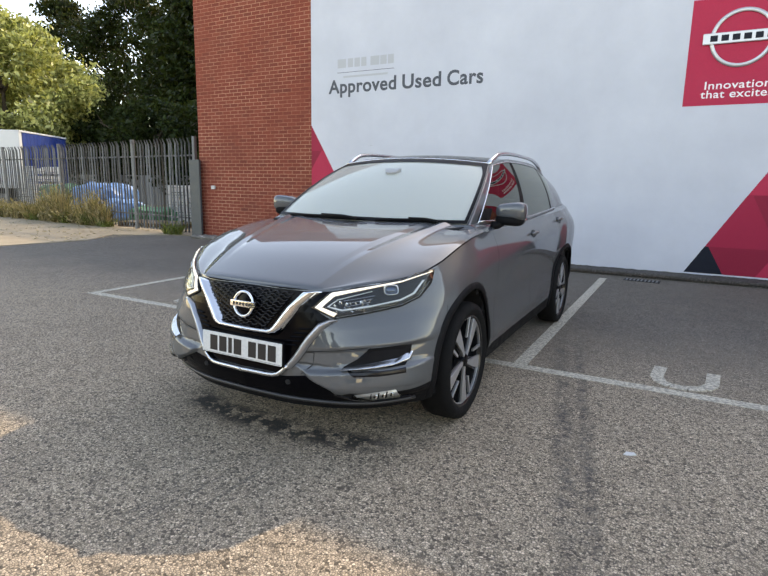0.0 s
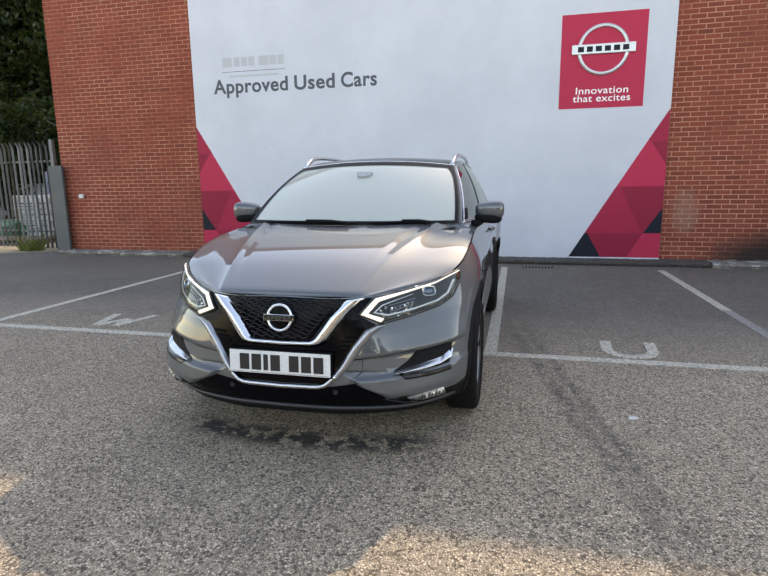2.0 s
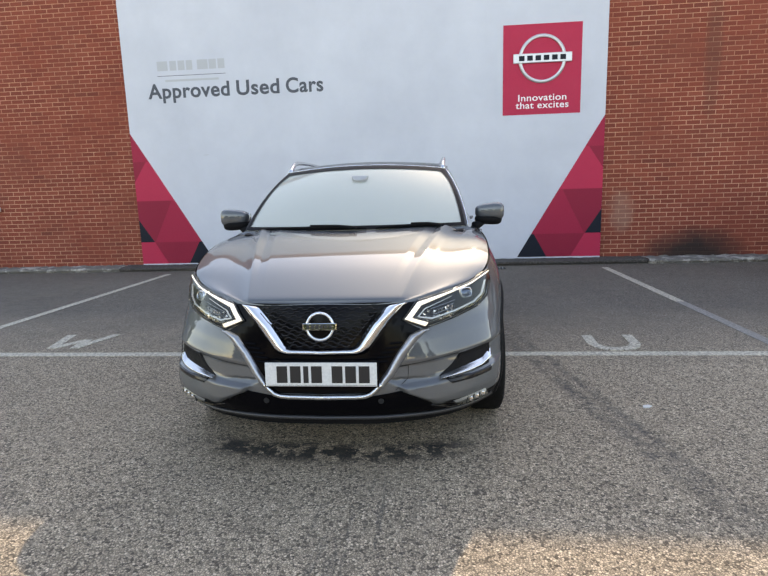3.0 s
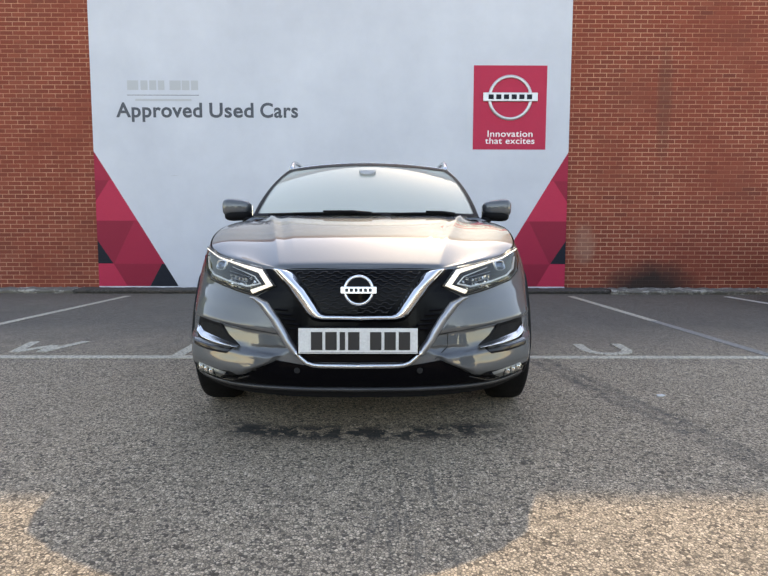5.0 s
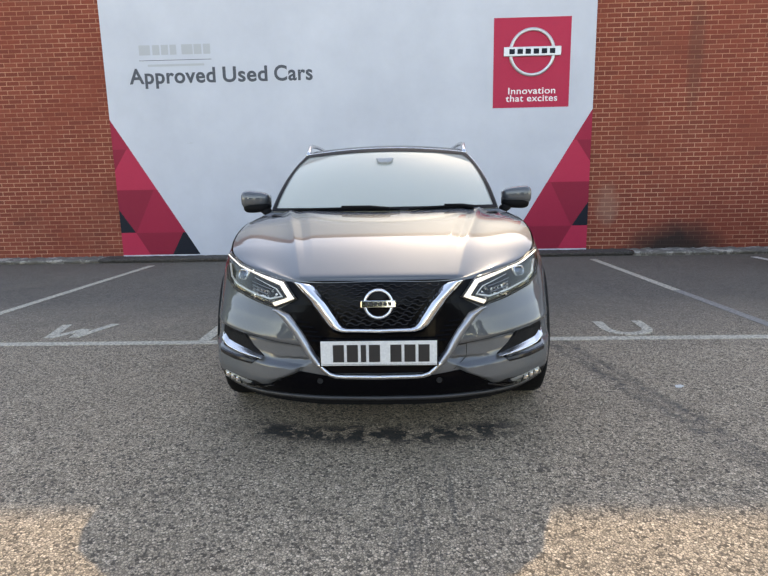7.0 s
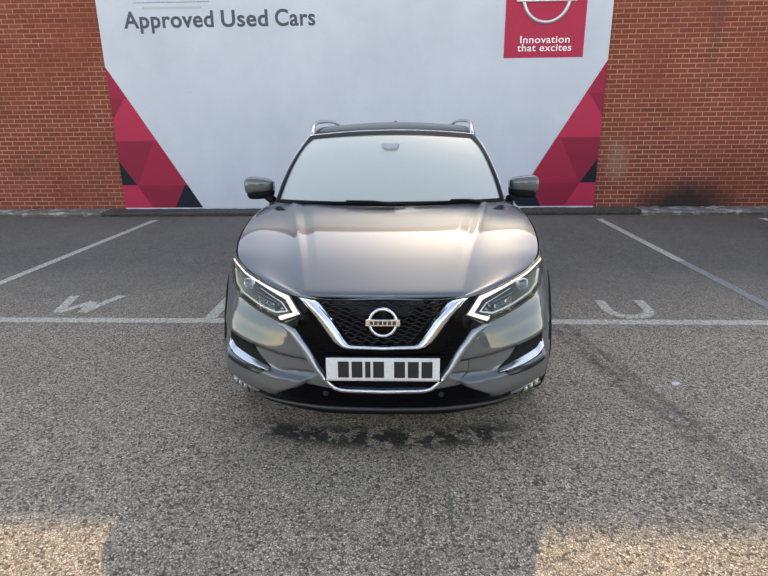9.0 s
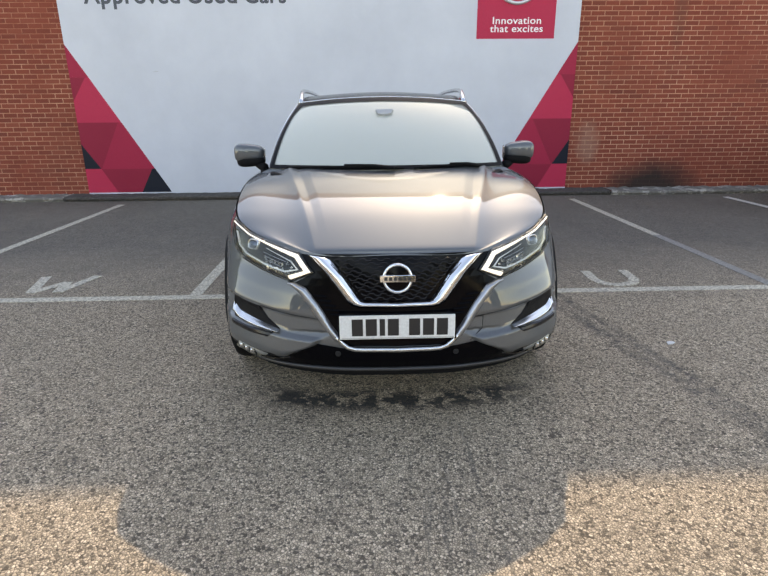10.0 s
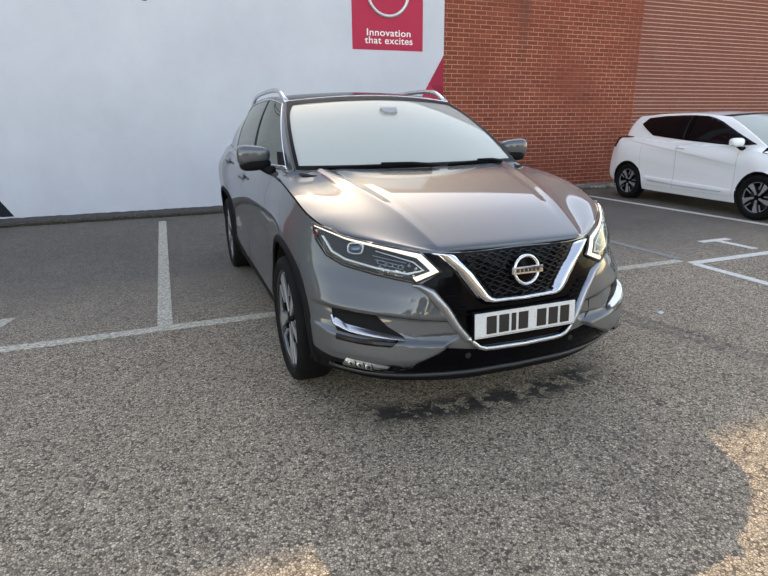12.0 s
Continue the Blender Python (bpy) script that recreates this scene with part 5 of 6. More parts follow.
def build_hatch():
    car = thing("hatchback", "white small hatchback parked close to the brick wall", "car", (6.90, 2.127, 0), -5)
    S, BOTH = HATCH, (1, -1)
    hubs = ((-1.17, .305), (1.355, .305))
    skin = Skin([sheet(S.side, 0, 12, 110, 0, 4, 70), sheet(S.hood, 0, 1, 20, 0, 1, 24), sheet(S.belt, 0, 6, 40, 0, 1, 3), sheet(S.cabin, .97, 6.0, 250, 0, 1, 24)])
    fix, skip = arch_fix(hubs, .345)
    part("front_bumper", sheet(S.side, 0, 3.88, 50, 0, 4, 36, BOTH, skip, fix), WHITE_PAINT, car, smooth=True)
    part("bonnet", sheet(S.hood, 0, .985, 24, .004, 1, 30), WHITE_PAINT, car, smooth=True)
    part("tailgate", sheet(S.side, 10.6, 12, 20, 0, 2.2, 20), WHITE_PAINT, car, smooth=True)
    part("rear_bumper", sheet(S.side, 10.0, 12, 30, 2.2, 4, 16, BOTH, skip, fix), WHITE_PAINT, car, smooth=True)
    for sx in BOTH:
        one = (sx,)
        side = "right" if sx > 0 else "left"
        part("front_wing", sheet(S.side, 3.885, 6.10, 44, 0, 4, 44, one, skip, fix), WHITE_PAINT, car, smooth=True)
        part("front_door", sheet(S.side, 6.1035, 7.25, 24, 0, 3.35, 80, one, skip, fix), WHITE_PAINT, car, smooth=True)
        part("rear_door", sheet(S.side, 7.2535, 8.25, 24, 0, 3.35, 80, one, skip, fix), WHITE_PAINT, car, smooth=True)
        part("rear_wing", sheet(S.side, 8.2535, 10.597, 50, 0, 3.4, 80, one, skip, fix), WHITE_PAINT, car, smooth=True)
        part("sill", sheet(S.side, 5.4, 9.0, 60, 3.36, 4, 8, one, skip, fix), WHITE_PAINT, car, smooth=True)
        part("belt", sheet(S.belt, 0, 6, 60, 0, 1, 4, one), WHITE_PAINT, car, smooth=True)
        part("screen_post", sheet(S.cabin, .97, 1.08, 14, 0, 1, 40, one), WHITE_PAINT, car, smooth=True)
        part("cabin_side", sheet(S.cabin, 1.08, 6.0, 180, 0, 1, 20, one), WHITE_PAINT, car, smooth=True)
        part("front_window", skin.patch([(-.95, .992), (-.663, .962), (.20, 1.018), (.20, 1.383), (.02, 1.372), (-.13, 1.342), (-.29, 1.288), (-.61, 1.142)], side, .014, .012, 0, .035, .012), DARK_GLASS, car, "dark door glass", True)
        part("door_post", skin.patch([(.205, 1.018), (.265, 1.023), (.265, 1.386), (.205, 1.384)], side, .0145, .0125, 0, .035, .012), GLOSS_BLACK, car, "black door post")
        part("rear_window", skin.patch([(.27, 1.023), (.94, 1.079), (1.13, 1.17), (1.314, 1.259), (1.215, 1.355), (.85, 1.382), (.48, 1.388), (.27, 1.387)], side, .014, .012, 0, .035, .012), DARK_GLASS, car, "dark glass that rises to a point at the rear", True)
        part("tail_lamp", skin.ribbon([(1.40, 1.058), (1.66, 1.078), (1.80, 1.055), (1.83, .87)], [(1.42, 1.042), (1.64, 1.034), (1.72, 1.0), (1.755, .875)], side, (0, .012, .016, .012, 0), 8), TAIL_RED, car, "dark red boomerang tail lamp", True)
        part("door_rub", skin.ribbon([(-.62, .345), (.2, .36), (.86, .40)], [(-.6, .315), (.2, .32), (.84, .345)], side, (0, .012, .012, 0), 8), mat("pale grey trim", (.62, .63, .65), .5), car, "pale grey lower door strip")
        part("door_handle", tube([skin.drop(.16 + .16 * k / 8, .90, side, .01 + .02 * math.sin(math.pi * k / 8)) for k in range(9)], [.008] + [.013] * 7 + [.008], 8), WHITE_PAINT, car, smooth=True)
        part("arch_liner", wheel_arch(*hubs[0], .344, .45, .80, sx), DARK_VOID, car)
        part("arch_liner", wheel_arch(*hubs[1], .344, .45, .81, sx), DARK_VOID, car)
        for hy, hz in hubs:
            build_wheel(car, (sx * .735, hy, .305), sx, .305, .218, .195)
        mir = new("door_mirror")
        mir.parent = car
        part("mirror_cap", rounded_lump((sx * .885, -.80, 1.02), (.10, .07, .06), 3, 20), WHITE_PAINT, mir, smooth=True)
        part("mirror_arm", tube([(sx * .76, -.82, .93), (sx * .82, -.81, .94), (sx * .87, -.80, .97)], [.03, .024, .02], 8), BLACK_PLASTIC, mir, "black plastic arm")
        hl = skin.ribbon([(.76, .86), (.68, .82), (.52, .785)] if sx > 0 else [(-.76, .86), (-.68, .82), (-.52, .785)], [(sx * .78, .76), (sx * .69, .70), (sx * .50, .70)], "front", (0, .01, .014, .01, 0), 8)
        part("headlight", hl, LAMP_DARK, car, "dark headlight", True)
    part("windscreen", sheet(S.cabin, 0, .97, 20, 0, 1, 14), GLASS, car, "windscreen glass", True)
    part("rear_screen", sheet(S.cabin, 6.0, 7.0, 12, .1, .95, 10), TINTED, car, "tinted rear screen", True)
    # the same added dull strip, here on a white roof
    part("roof_lip", sheet(lambda q, v: S.roof(q, v) + Vector((0, -.002, .003)), 0, .98, 18, 0.0, .06, 4), FRIT_BLACK, car, "dull black strip added along the roof's front edge", True)
    part("roof_panel", sheet(S.roof, 0, 1, 14, 0, 1, 26), WHITE_PAINT, car, smooth=True)
    spoiler = sheet(lambda w, k: S.roof(w, 1) + Vector((0, .09 * k, -.012 * k)), 0, 1, 10, 0, 1, 3)
    part("spoiler", spoiler, WHITE_PAINT, car, smooth=True)
    part("grille", skin.patch(whole([(0, .68), (.42, .70), (.30, .52), (0, .50)]), "front", .006, .004), GLOSS_BLACK, car, "gloss black grille")
    part("inner_shell", sheet(lambda s, v: S.side(s, v) - Vector((.02 if s > 2 else 0, -.02 if s < 3.5 else (.02 if s > 10.5 else 0), .012)), 0, 12, 80, .05, 3.9, 20, BOTH, skip), DARK_VOID, car)
    part("undertray", box((-.66, -1.7, .2), (.66, 1.75, .23)), DARK_VOID, car)
    part("dashboard", rounded_lump((0, -.55, .88), (.62, .25, .09), 4), BLACK_PLASTIC, car, smooth=True)
    for x, y in ((.34, .05), (-.34, .05)):
        seat = new("seat")
        seat.parent = car
        part("backrest", rounded_lump((x, y, .84), (.22, .08, .30), 4), SEAT_CLOTH, seat, smooth=True)
        part("headrest", rounded_lump((x, y + .06, 1.18), (.12, .05, .08), 3.4), SEAT_CLOTH, seat, smooth=True)
    part("rear_bench", rounded_lump((0, 1.05, .84), (.58, .1, .30), 5), SEAT_CLOTH, car, smooth=True)


build_hatch()


# ---- yard, fence, trees ----
STEEL = speckled("galvanised steel", (0.115, 0.123, 0.127), (0.185, 0.194, 0.196), 4, 0.55, 0.1)
GREY_STEEL = speckled("grey painted steel", (0.055, 0.068, 0.074), (0.075, 0.088, 0.094), 5, 0.5, 0.1)
KERB_DARK = mat("gritty dark kerb", rough=0.95)
_n = Nodes(KERB_DARK)
_c = _n.mix(_n.ramp(_n.voronoi(46, out="Distance"), [(0.1, 1.0), (0.5, 0.0)]), (0.05, 0.044, 0.039), (0.15, 0.133, 0.118))
_n.set("Base Color", _n.mix(_n.ramp(_n.noise(16, 5, 0.8), [(0.58, 0.0), (0.72, 0.5)]), _c, (0.27, 0.235, 0.205)))
_n.bump(_n.voronoi(46), 1.0, 0.01)
KERB_PALE = mat("weathered concrete kerb", rough=0.9)
_n = Nodes(KERB_PALE)
_c = _n.mix(_n.noise(9, 5, 0.7), (0.10, 0.09, 0.08), (0.24, 0.22, 0.19))
_n.set("Base Color", _n.mix(_n.ramp(_n.noise(4.5, 6, 0.75), [(0.52, 0.0), (0.60, 1.0)]), _c, (0.44, 0.41, 0.365)))
_n.bump(_n.noise(60, 5), 0.8, 0.006)
CONCRETE = speckled("dusty pale concrete", (0.24, 0.19, 0.125), (0.46, 0.375, 0.26), 1.3, 0.95, 0.7, 22)
BARK = speckled("bark", (0.06, 0.045, 0.032), (0.12, 0.095, 0.07), 9, 0.9, 0.8, 60)
TARP_BLUE = speckled("blue tarpaulin", (0.02, 0.17, 0.50), (0.30, 0.55, 0.85), 5, 0.35, 0.4, 30)
TARP_GREEN = speckled("green tarpaulin", (0.03, 0.17, 0.08), (0.08, 0.30, 0.15), 5, 0.45, 0.3, 30)
CRATE_WHITE = speckled("white plastic crate", (0.55, 0.56, 0.55), (0.7, 0.7, 0.69), 4, 0.5)
BOX_WHITE = speckled("white truck panel", (0.66, 0.67, 0.66), (0.76, 0.77, 0.76), 2, 0.4)
BOX_BLUE = speckled("blue truck curtain", (0.012, 0.04, 0.20), (0.02, 0.06, 0.26), 2, 0.45)
TIMBER = speckled("pallet timber", (0.2, 0.14, 0.085), (0.34, 0.25, 0.16), 6, 0.85, 0.4)


def leaf_material(name, a, b, through_light=0.4, gloss=0.5):
    m = bpy.data.materials.new(name)
    m.use_nodes = True
    n = Nodes(m)
    c = n.mix(n.island(), a, b)
    n.set("Base Color", c)
    n.b.inputs["Roughness"].default_value = 0.5
    n.b.inputs["Specular IOR Level"].default_value = gloss
    back, mixer = n.t.nodes.new("ShaderNodeBsdfTranslucent"), n.t.nodes.new("ShaderNodeMixShader")
    n.link(n.mix(0.5, c, (0.45, 0.48, 0.07)), back.inputs[0])
    mixer.inputs[0].default_value = through_light
    n.link(n.b.outputs[0], mixer.inputs[1])
    n.link(back.outputs[0], mixer.inputs[2])
    n.link(mixer.outputs[0], n.t.nodes["Material Output"].inputs[0])
    return m


# near-black greens: the shade of backlit crowns is put into the leaf colour
LEAF_SHADED = leaf_material("shade-darkened green leaves", (0.004, 0.009, 0.002), (0.020, 0.036, 0.008), 0.06, 0.12)
# wide range of tones: maple's sun highlights and shadows set in the colour
LEAF_SUNLIT = leaf_material("green leaves toned for sun and shade", (0.030, 0.055, 0.012), (0.66, 0.66, 0.26), 0.40)
GRASS_DRY = leaf_material("dry weeds", (0.07, 0.06, 0.022), (0.50, 0.37, 0.20), 0.25)
GRASS_GREEN = leaf_material("green weeds", (0.05, 0.09, 0.02), (0.12, 0.15, 0.05))


def build_tree(label, at, height, spread, leaves, leaf, size=0.11, seed=1, low=0.25, clumps=60):
    rng = random.Random(seed)
    t = thing("tree", label, "tree", at, rng.uniform(0, 360), "" if "maple" in label else label.split(" ", 1)[1])
    bm = bmesh.new()
    add_tube(bm, [(0, 0, -.1), (.05, .03, height * .2), (-.06, .05, height * .45), (.02, -.05, height * .75)], [.24, .19, .14, .05], 10)
    tips = []
    for k in range(16):
        a, z = rng.uniform(0, 6.28), height * rng.uniform(low, .75)
        r = spread * rng.uniform(.5, .95)
        tip = Vector((r * math.cos(a), r * math.sin(a), z + height * rng.uniform(.05, .25)))
        root = Vector((0, 0, z * .85))
        mid = root.lerp(tip, .5) + Vector((0, 0, rng.uniform(-.1, .35)))
        add_tube(bm, [root, mid, tip], [.085, .05, .015], 6)
        tips.append(tip)
    part("trunk", bm, BARK, t, smooth=True)
    cl = []
    for k in range(clumps):
        z = height * rng.uniform(low, 1.0)
        w = math.sin(math.pi * min(1, max(.12, (z / height - low + .12) / (1.12 - low)))) ** .6
        a, r = rng.uniform(0, 6.28), spread * w * math.sqrt(rng.uniform(.1, 1))
        cl.append((Vector((r * math.cos(a), r * math.sin(a), z)), rng.uniform(.35, .8) * spread * .38))
    nrng = np.random.RandomState(seed)
    ver, fac = [], []
    for k in range(leaves):
        c, q = cl[k % len(cl)]
        d = nrng.normal(size=3)
        d /= np.linalg.norm(d)
        p = np.array(c) + d * q * nrng.uniform(.35, 1.05) * np.array((1, 1, .75))
        u = nrng.normal(size=3)
        u /= np.linalg.norm(u)
        v = np.cross(u, nrng.normal(size=3))
        v /= np.linalg.norm(v)
        s = size * nrng.uniform(.6, 1.3)
        b = len(ver)
        ver += [p - u * s, p + v * s * .5, p + u * s, p - v * s * .5]
        fac.append((b, b + 1, b + 2, b + 3))
    me = bpy.data.meshes.new("crown")
    me.from_pydata([tuple(x) for x in ver], [], fac)
    me.materials.append(leaf)
    o = new("crown", me)
    o.parent = t
    return t


def weeds(name, label, spots, material, seed, blades=260, tall=.55):
    rng = np.random.RandomState(seed)
    ver, fac = [], []
    for (x, y, r, h) in spots:
        for k in range(blades):
            a, q = rng.uniform(0, 6.28), r * math.sqrt(rng.uniform())
            p = np.array((x + q * math.cos(a), y + q * math.sin(a) * .6, 0))
            lean = rng.normal(size=2) * .16
            hh = h * rng.uniform(.45, 1.1)
            w = rng.uniform(.005, .014)
            th = rng.uniform(0, 3.14)
            d = np.array((math.cos(th) * w, math.sin(th) * w, 0))
            m = p + np.array((lean[0] * .4, lean[1] * .4, hh * .6))
            e = p + np.array((lean[0] * 1.2, lean[1] * 1.2, hh))
            b = len(ver)
            ver += [p - d, p + d, m + d * .9, m - d * .9, e]
            fac += [(b, b + 1, b + 2, b + 3), (b + 3, b + 2, b + 4)]
            if k % 3 == 0:                      # a seed head or leaf
                b = len(ver)
                f = rng.normal(size=3) * .035
                ver += [e - d * 2, e + f, e + d * 2, e - f]
                fac.append((b, b + 1, b + 2, b + 3))
    me = bpy.data.meshes.new(name)
    me.from_pydata([tuple(v) for v in ver], [], fac)
    me.materials.append(material)
    return tagged(new(name, me), label, "weeds", kind="stuff")


# pale concrete yard beyond the car park
tagged(mesh_ob("pavement", prism([(-9.75, 1.2), (-9.45, 3.2), (-10.2, 4.35), (-8.3, 5.6), (-8.3, 16), (-60, 24), (-60, -2)], .012, "z", 0.0), CONCRETE), "dusty pale concrete apron beside the fence", "concrete", kind="structure")

# palisade fence
POSTS = [(-8.55, 5.42), (-11.2, 5.75), (-15.2, 6.2), (-19.1, 6.6), (-23.0, 7.0), (-26.9, 7.4), (-30.8, 7.8)]


def fence_pale():
    bm = bmesh.new()
    h, w = 2.33, .036
    prof = [(-w, .012), (-w * .35, -.008), (w * .35, -.008), (w, .012)]
    lo = [bm.verts.new((x, y, .06)) for x, y in prof]
    mid = [bm.verts.new((x, y, h - .12)) for x, y in prof]
    hi = [bm.verts.new((x * .25, y - .045, h)) for x, y in prof]
    for a, b in ((lo, mid), (mid, hi)):
        for k in range(3):
            bm.faces.new((a[k], a[k + 1], b[k + 1], b[k]))
    bmesh.ops.solidify(bm, geom=list(bm.faces), thickness=.004)
    me = bpy.data.meshes.new("pale")
    bm.to_mesh(me)
    bm.free()
    me.materials.append(STEEL)
    return me


def build_fence():
    f = thing("palisade_fence", "grey galvanised steel palisade fence with pointed pales", "fence", (0, 0, 0))
    pale = fence_pale()
    for k, (x, y) in enumerate(POSTS):
        part("post", box((x - .042, y + .02, 0), (x + .042, y + .10, 2.36), .006), STEEL, f)
    for (x0, y0), (x1, y1) in zip(POSTS, POSTS[1:]):
        a = math.degrees(math.atan2(y1 - y0, x1 - x0))
        for z in (.42, 1.92):
            L = math.hypot(x1 - x0, y1 - y0)
            part("rail", box((0, -.06, z - .02), (L, -.022, z + .02), .003, pose(x0, y0, 0, 0, 0, a)), STEEL, f)
        n = max(8, round(math.hypot(x1 - x0, y1 - y0) / .142))
        for j in range(1, n):
            p = new("pale", pale)
            p.parent = f
            p.matrix_basis = pose(x0 + (x1 - x0) * j / n, y0 + (y1 - y0) * j / n, 0, random.uniform(-.5, .5), random.uniform(-.8, .8), a + 180)
    return f


build_fence()
_p = thing("corner_post", "flat grey painted steel post at the building's corner", "post", (-8.16, 5.12, 0))
part("post_plate", box((-.17, -.03, 0), (.15, .03, 1.80), .006), GREY_STEEL, _p)
part("post_flange", box((-.17, .03, 0), (-.14, .14, 1.80), .004), GREY_STEEL, _p)
_w = thing("wall_box", "small white junction box on the brick wall", "box", (-7.68, 5.215, 1.18))
part("case", box((-.05, -.05, -.04), (.05, 0, .04), .008), CRATE_WHITE, _w)

# kerb along the wall
def rough_kerb(x0, x1, y0, y1, h, material, label, seed, jag=.02):
    rng = random.Random(seed)
    bm = bmesh.new()
    n = int((x1 - x0) / .07)
    prof = ((y0 + .034, 0.0), (y0 + .032, h * .34), (y0, h * .46), (y0 + .006, h * .84), (y0 + .05, h), (y1 - .06, h * 1.04), (y1, h * 1.1))   # a lip over a set-back foot, the overhang added for a shadow line
    rows = []
    for k in range(n + 1):
        x = x0 + (x1 - x0) * k / n
        rows.append([bm.verts.new((x, y + (rng.uniform(-jag, jag) * (.4 if j < 4 else 1) if j < 6 else 0), max(0, z + (rng.uniform(-jag, jag) * (.7 if j > 3 else .2) if 0 < j else 0)) if j else 0.0)) for j, (y, z) in enumerate(prof)])
    for a, b in zip(rows, rows[1:]):
        for j in range(len(prof) - 1):
            bm.faces.new((a[j], b[j], b[j + 1], a[j + 1]))
    bmesh.ops.recalc_face_normals(bm, faces=bm.faces)
    return tagged(mesh_ob("kerb", bm, material), label, "kerb", kind="structure")


rough_kerb(-5.2, 4.05, 4.84, 5.235, .075, KERB_DARK, "gritty dark asphalt upstand along the wall", 3, .009)
rough_kerb(-8.14, -5.2, 4.87, 5.235, .07, KERB_PALE, "weathered pale concrete kerb along the wall", 4, .02)
rough_kerb(4.05, 16.0, 4.80, 5.235, .072, KERB_PALE, "broken pale concrete kerb along the wall", 5, .022)
_d = thing("drain_grate", "small iron drain grate in the asphalt", "drain", (1.44, 4.56, 0), -3)
part("grate_frame", box((-.24, -.10, 0), (.24, .10, .006), .002), DARK_VOID, _d)
for _k in range(9):
    part("grate_bar", box((-.215 + .05 * _k, -.085, .004), (-.195 + .05 * _k, .085, .012), .002), STEEL, _d)
_c = thing("litter", "small scrap of white paper on the asphalt", "litter", (1.766, -1.349, 0), 20)
part("scrap", prism([(-.03, -.012), (.0, -.02), (.034, -.008), (.028, .014), (-.01, .018)], .006, "z", .001, .001), CRATE_WHITE, _c)

# things in the yard behind the fence
def lump_pile(name, label, category, at, size, material, seed, rz=0):
    o = thing(name, label, category, at, rz, "covered piles in the yard")
    bm = rounded_lump((0, 0, size[2] * .5), (size[0] / 2, size[1] / 2, size[2] / 2), 4.5, 64)
    for v in bm.verts:
        q = noise.noise_vector(v.co * 2.1 + Vector((seed, 0, 0))) * .13 + noise.noise_vector(v.co * 6 + Vector((seed, 3, 0))) * .075 + noise.noise_vector(v.co * 15 + Vector((seed, 7, 0))) * .03
        v.co += q
        v.co.z = max(v.co.z, 0.0)
    part("cover", bm, material, o, smooth=True)
    return o


lump_pile("tarpaulin_stack", "bright blue tarpaulin over a stack of goods", "tarpaulin", (-15.9, 8.2, 0), (1.9, 1.5, 1.16), TARP_BLUE, 1, 10)
lump_pile("tarpaulin_stack", "pale blue sheeting sagging beside the stack", "tarpaulin", (-14.5, 7.8, 0), (1.2, 1.1, .66), TARP_BLUE, 4, -15)
lump_pile("green_cover", "green plastic cover over a low pile", "tarpaulin", (-18.4, 8.4, 0), (1.7, 1.3, 1.08), TARP_GREEN, 2, 6)
lump_pile("green_cover", "crumpled green plastic sheet on the ground", "tarpaulin", (-12.6, 7.7, 0), (1.7, 1.0, .48), TARP_GREEN, 7, 20)


def crate_stack(at, rz, n, label):
    o = thing("crate_stack", label, "crates", at, rz, "crate stacks in the yard")
    for k in range(n):
        bm = bmesh.new()
        z = k * .3
        for lo, hi in (((-.6, -.5, z), (.6, .5, z + .05)), ((-.6, -.5, z + .22), (.6, -.46, z + .28)), ((-.6, .46, z + .22), (.6, .5, z + .28)), ((-.6, -.5, z + .05), (-.5, -.46, z + .22)), ((.5, -.5, z + .05), (.6, -.46, z + .22)), ((-.08, -.5, z + .05), (.08, -.46, z + .22)), ((.5, .46, z + .05), (.6, .5, z + .22)), ((-.6, .46, z + .05), (-.5, .5, z + .22)), ((-.6, -.46, z + .08), (.6, .46, z + .2))):
            add_box(bm, lo, hi, .006)
        part("crate", bm, CRATE_WHITE, o)
    return o


crate_stack((-11.55, 8.2, 0), 12, 4, "stack of white slatted plastic crates")
crate_stack((-10.3, 8.0, 0), 5, 4, "stack of white plastic crates by the wall")
crate_stack((-21.2, 9.0, 0), 0, 6, "tall stack of white crates")
_pl = thing("timber_pallet", "weathered timber pallet leaning on the ground", "pallet", (-11.4, 6.7, 0), 8)
for _k in range(6):
    part("board", box((-1.1, -.5 + .18 * _k, .12), (1.1, -.38 + .18 * _k, .145), .003), TIMBER, _pl)
for _k in range(3):
    part("bearer", box((-1.05 + .98 * _k, -.5, 0), (-.93 + .98 * _k, .52, .12), .003), TIMBER, _pl)


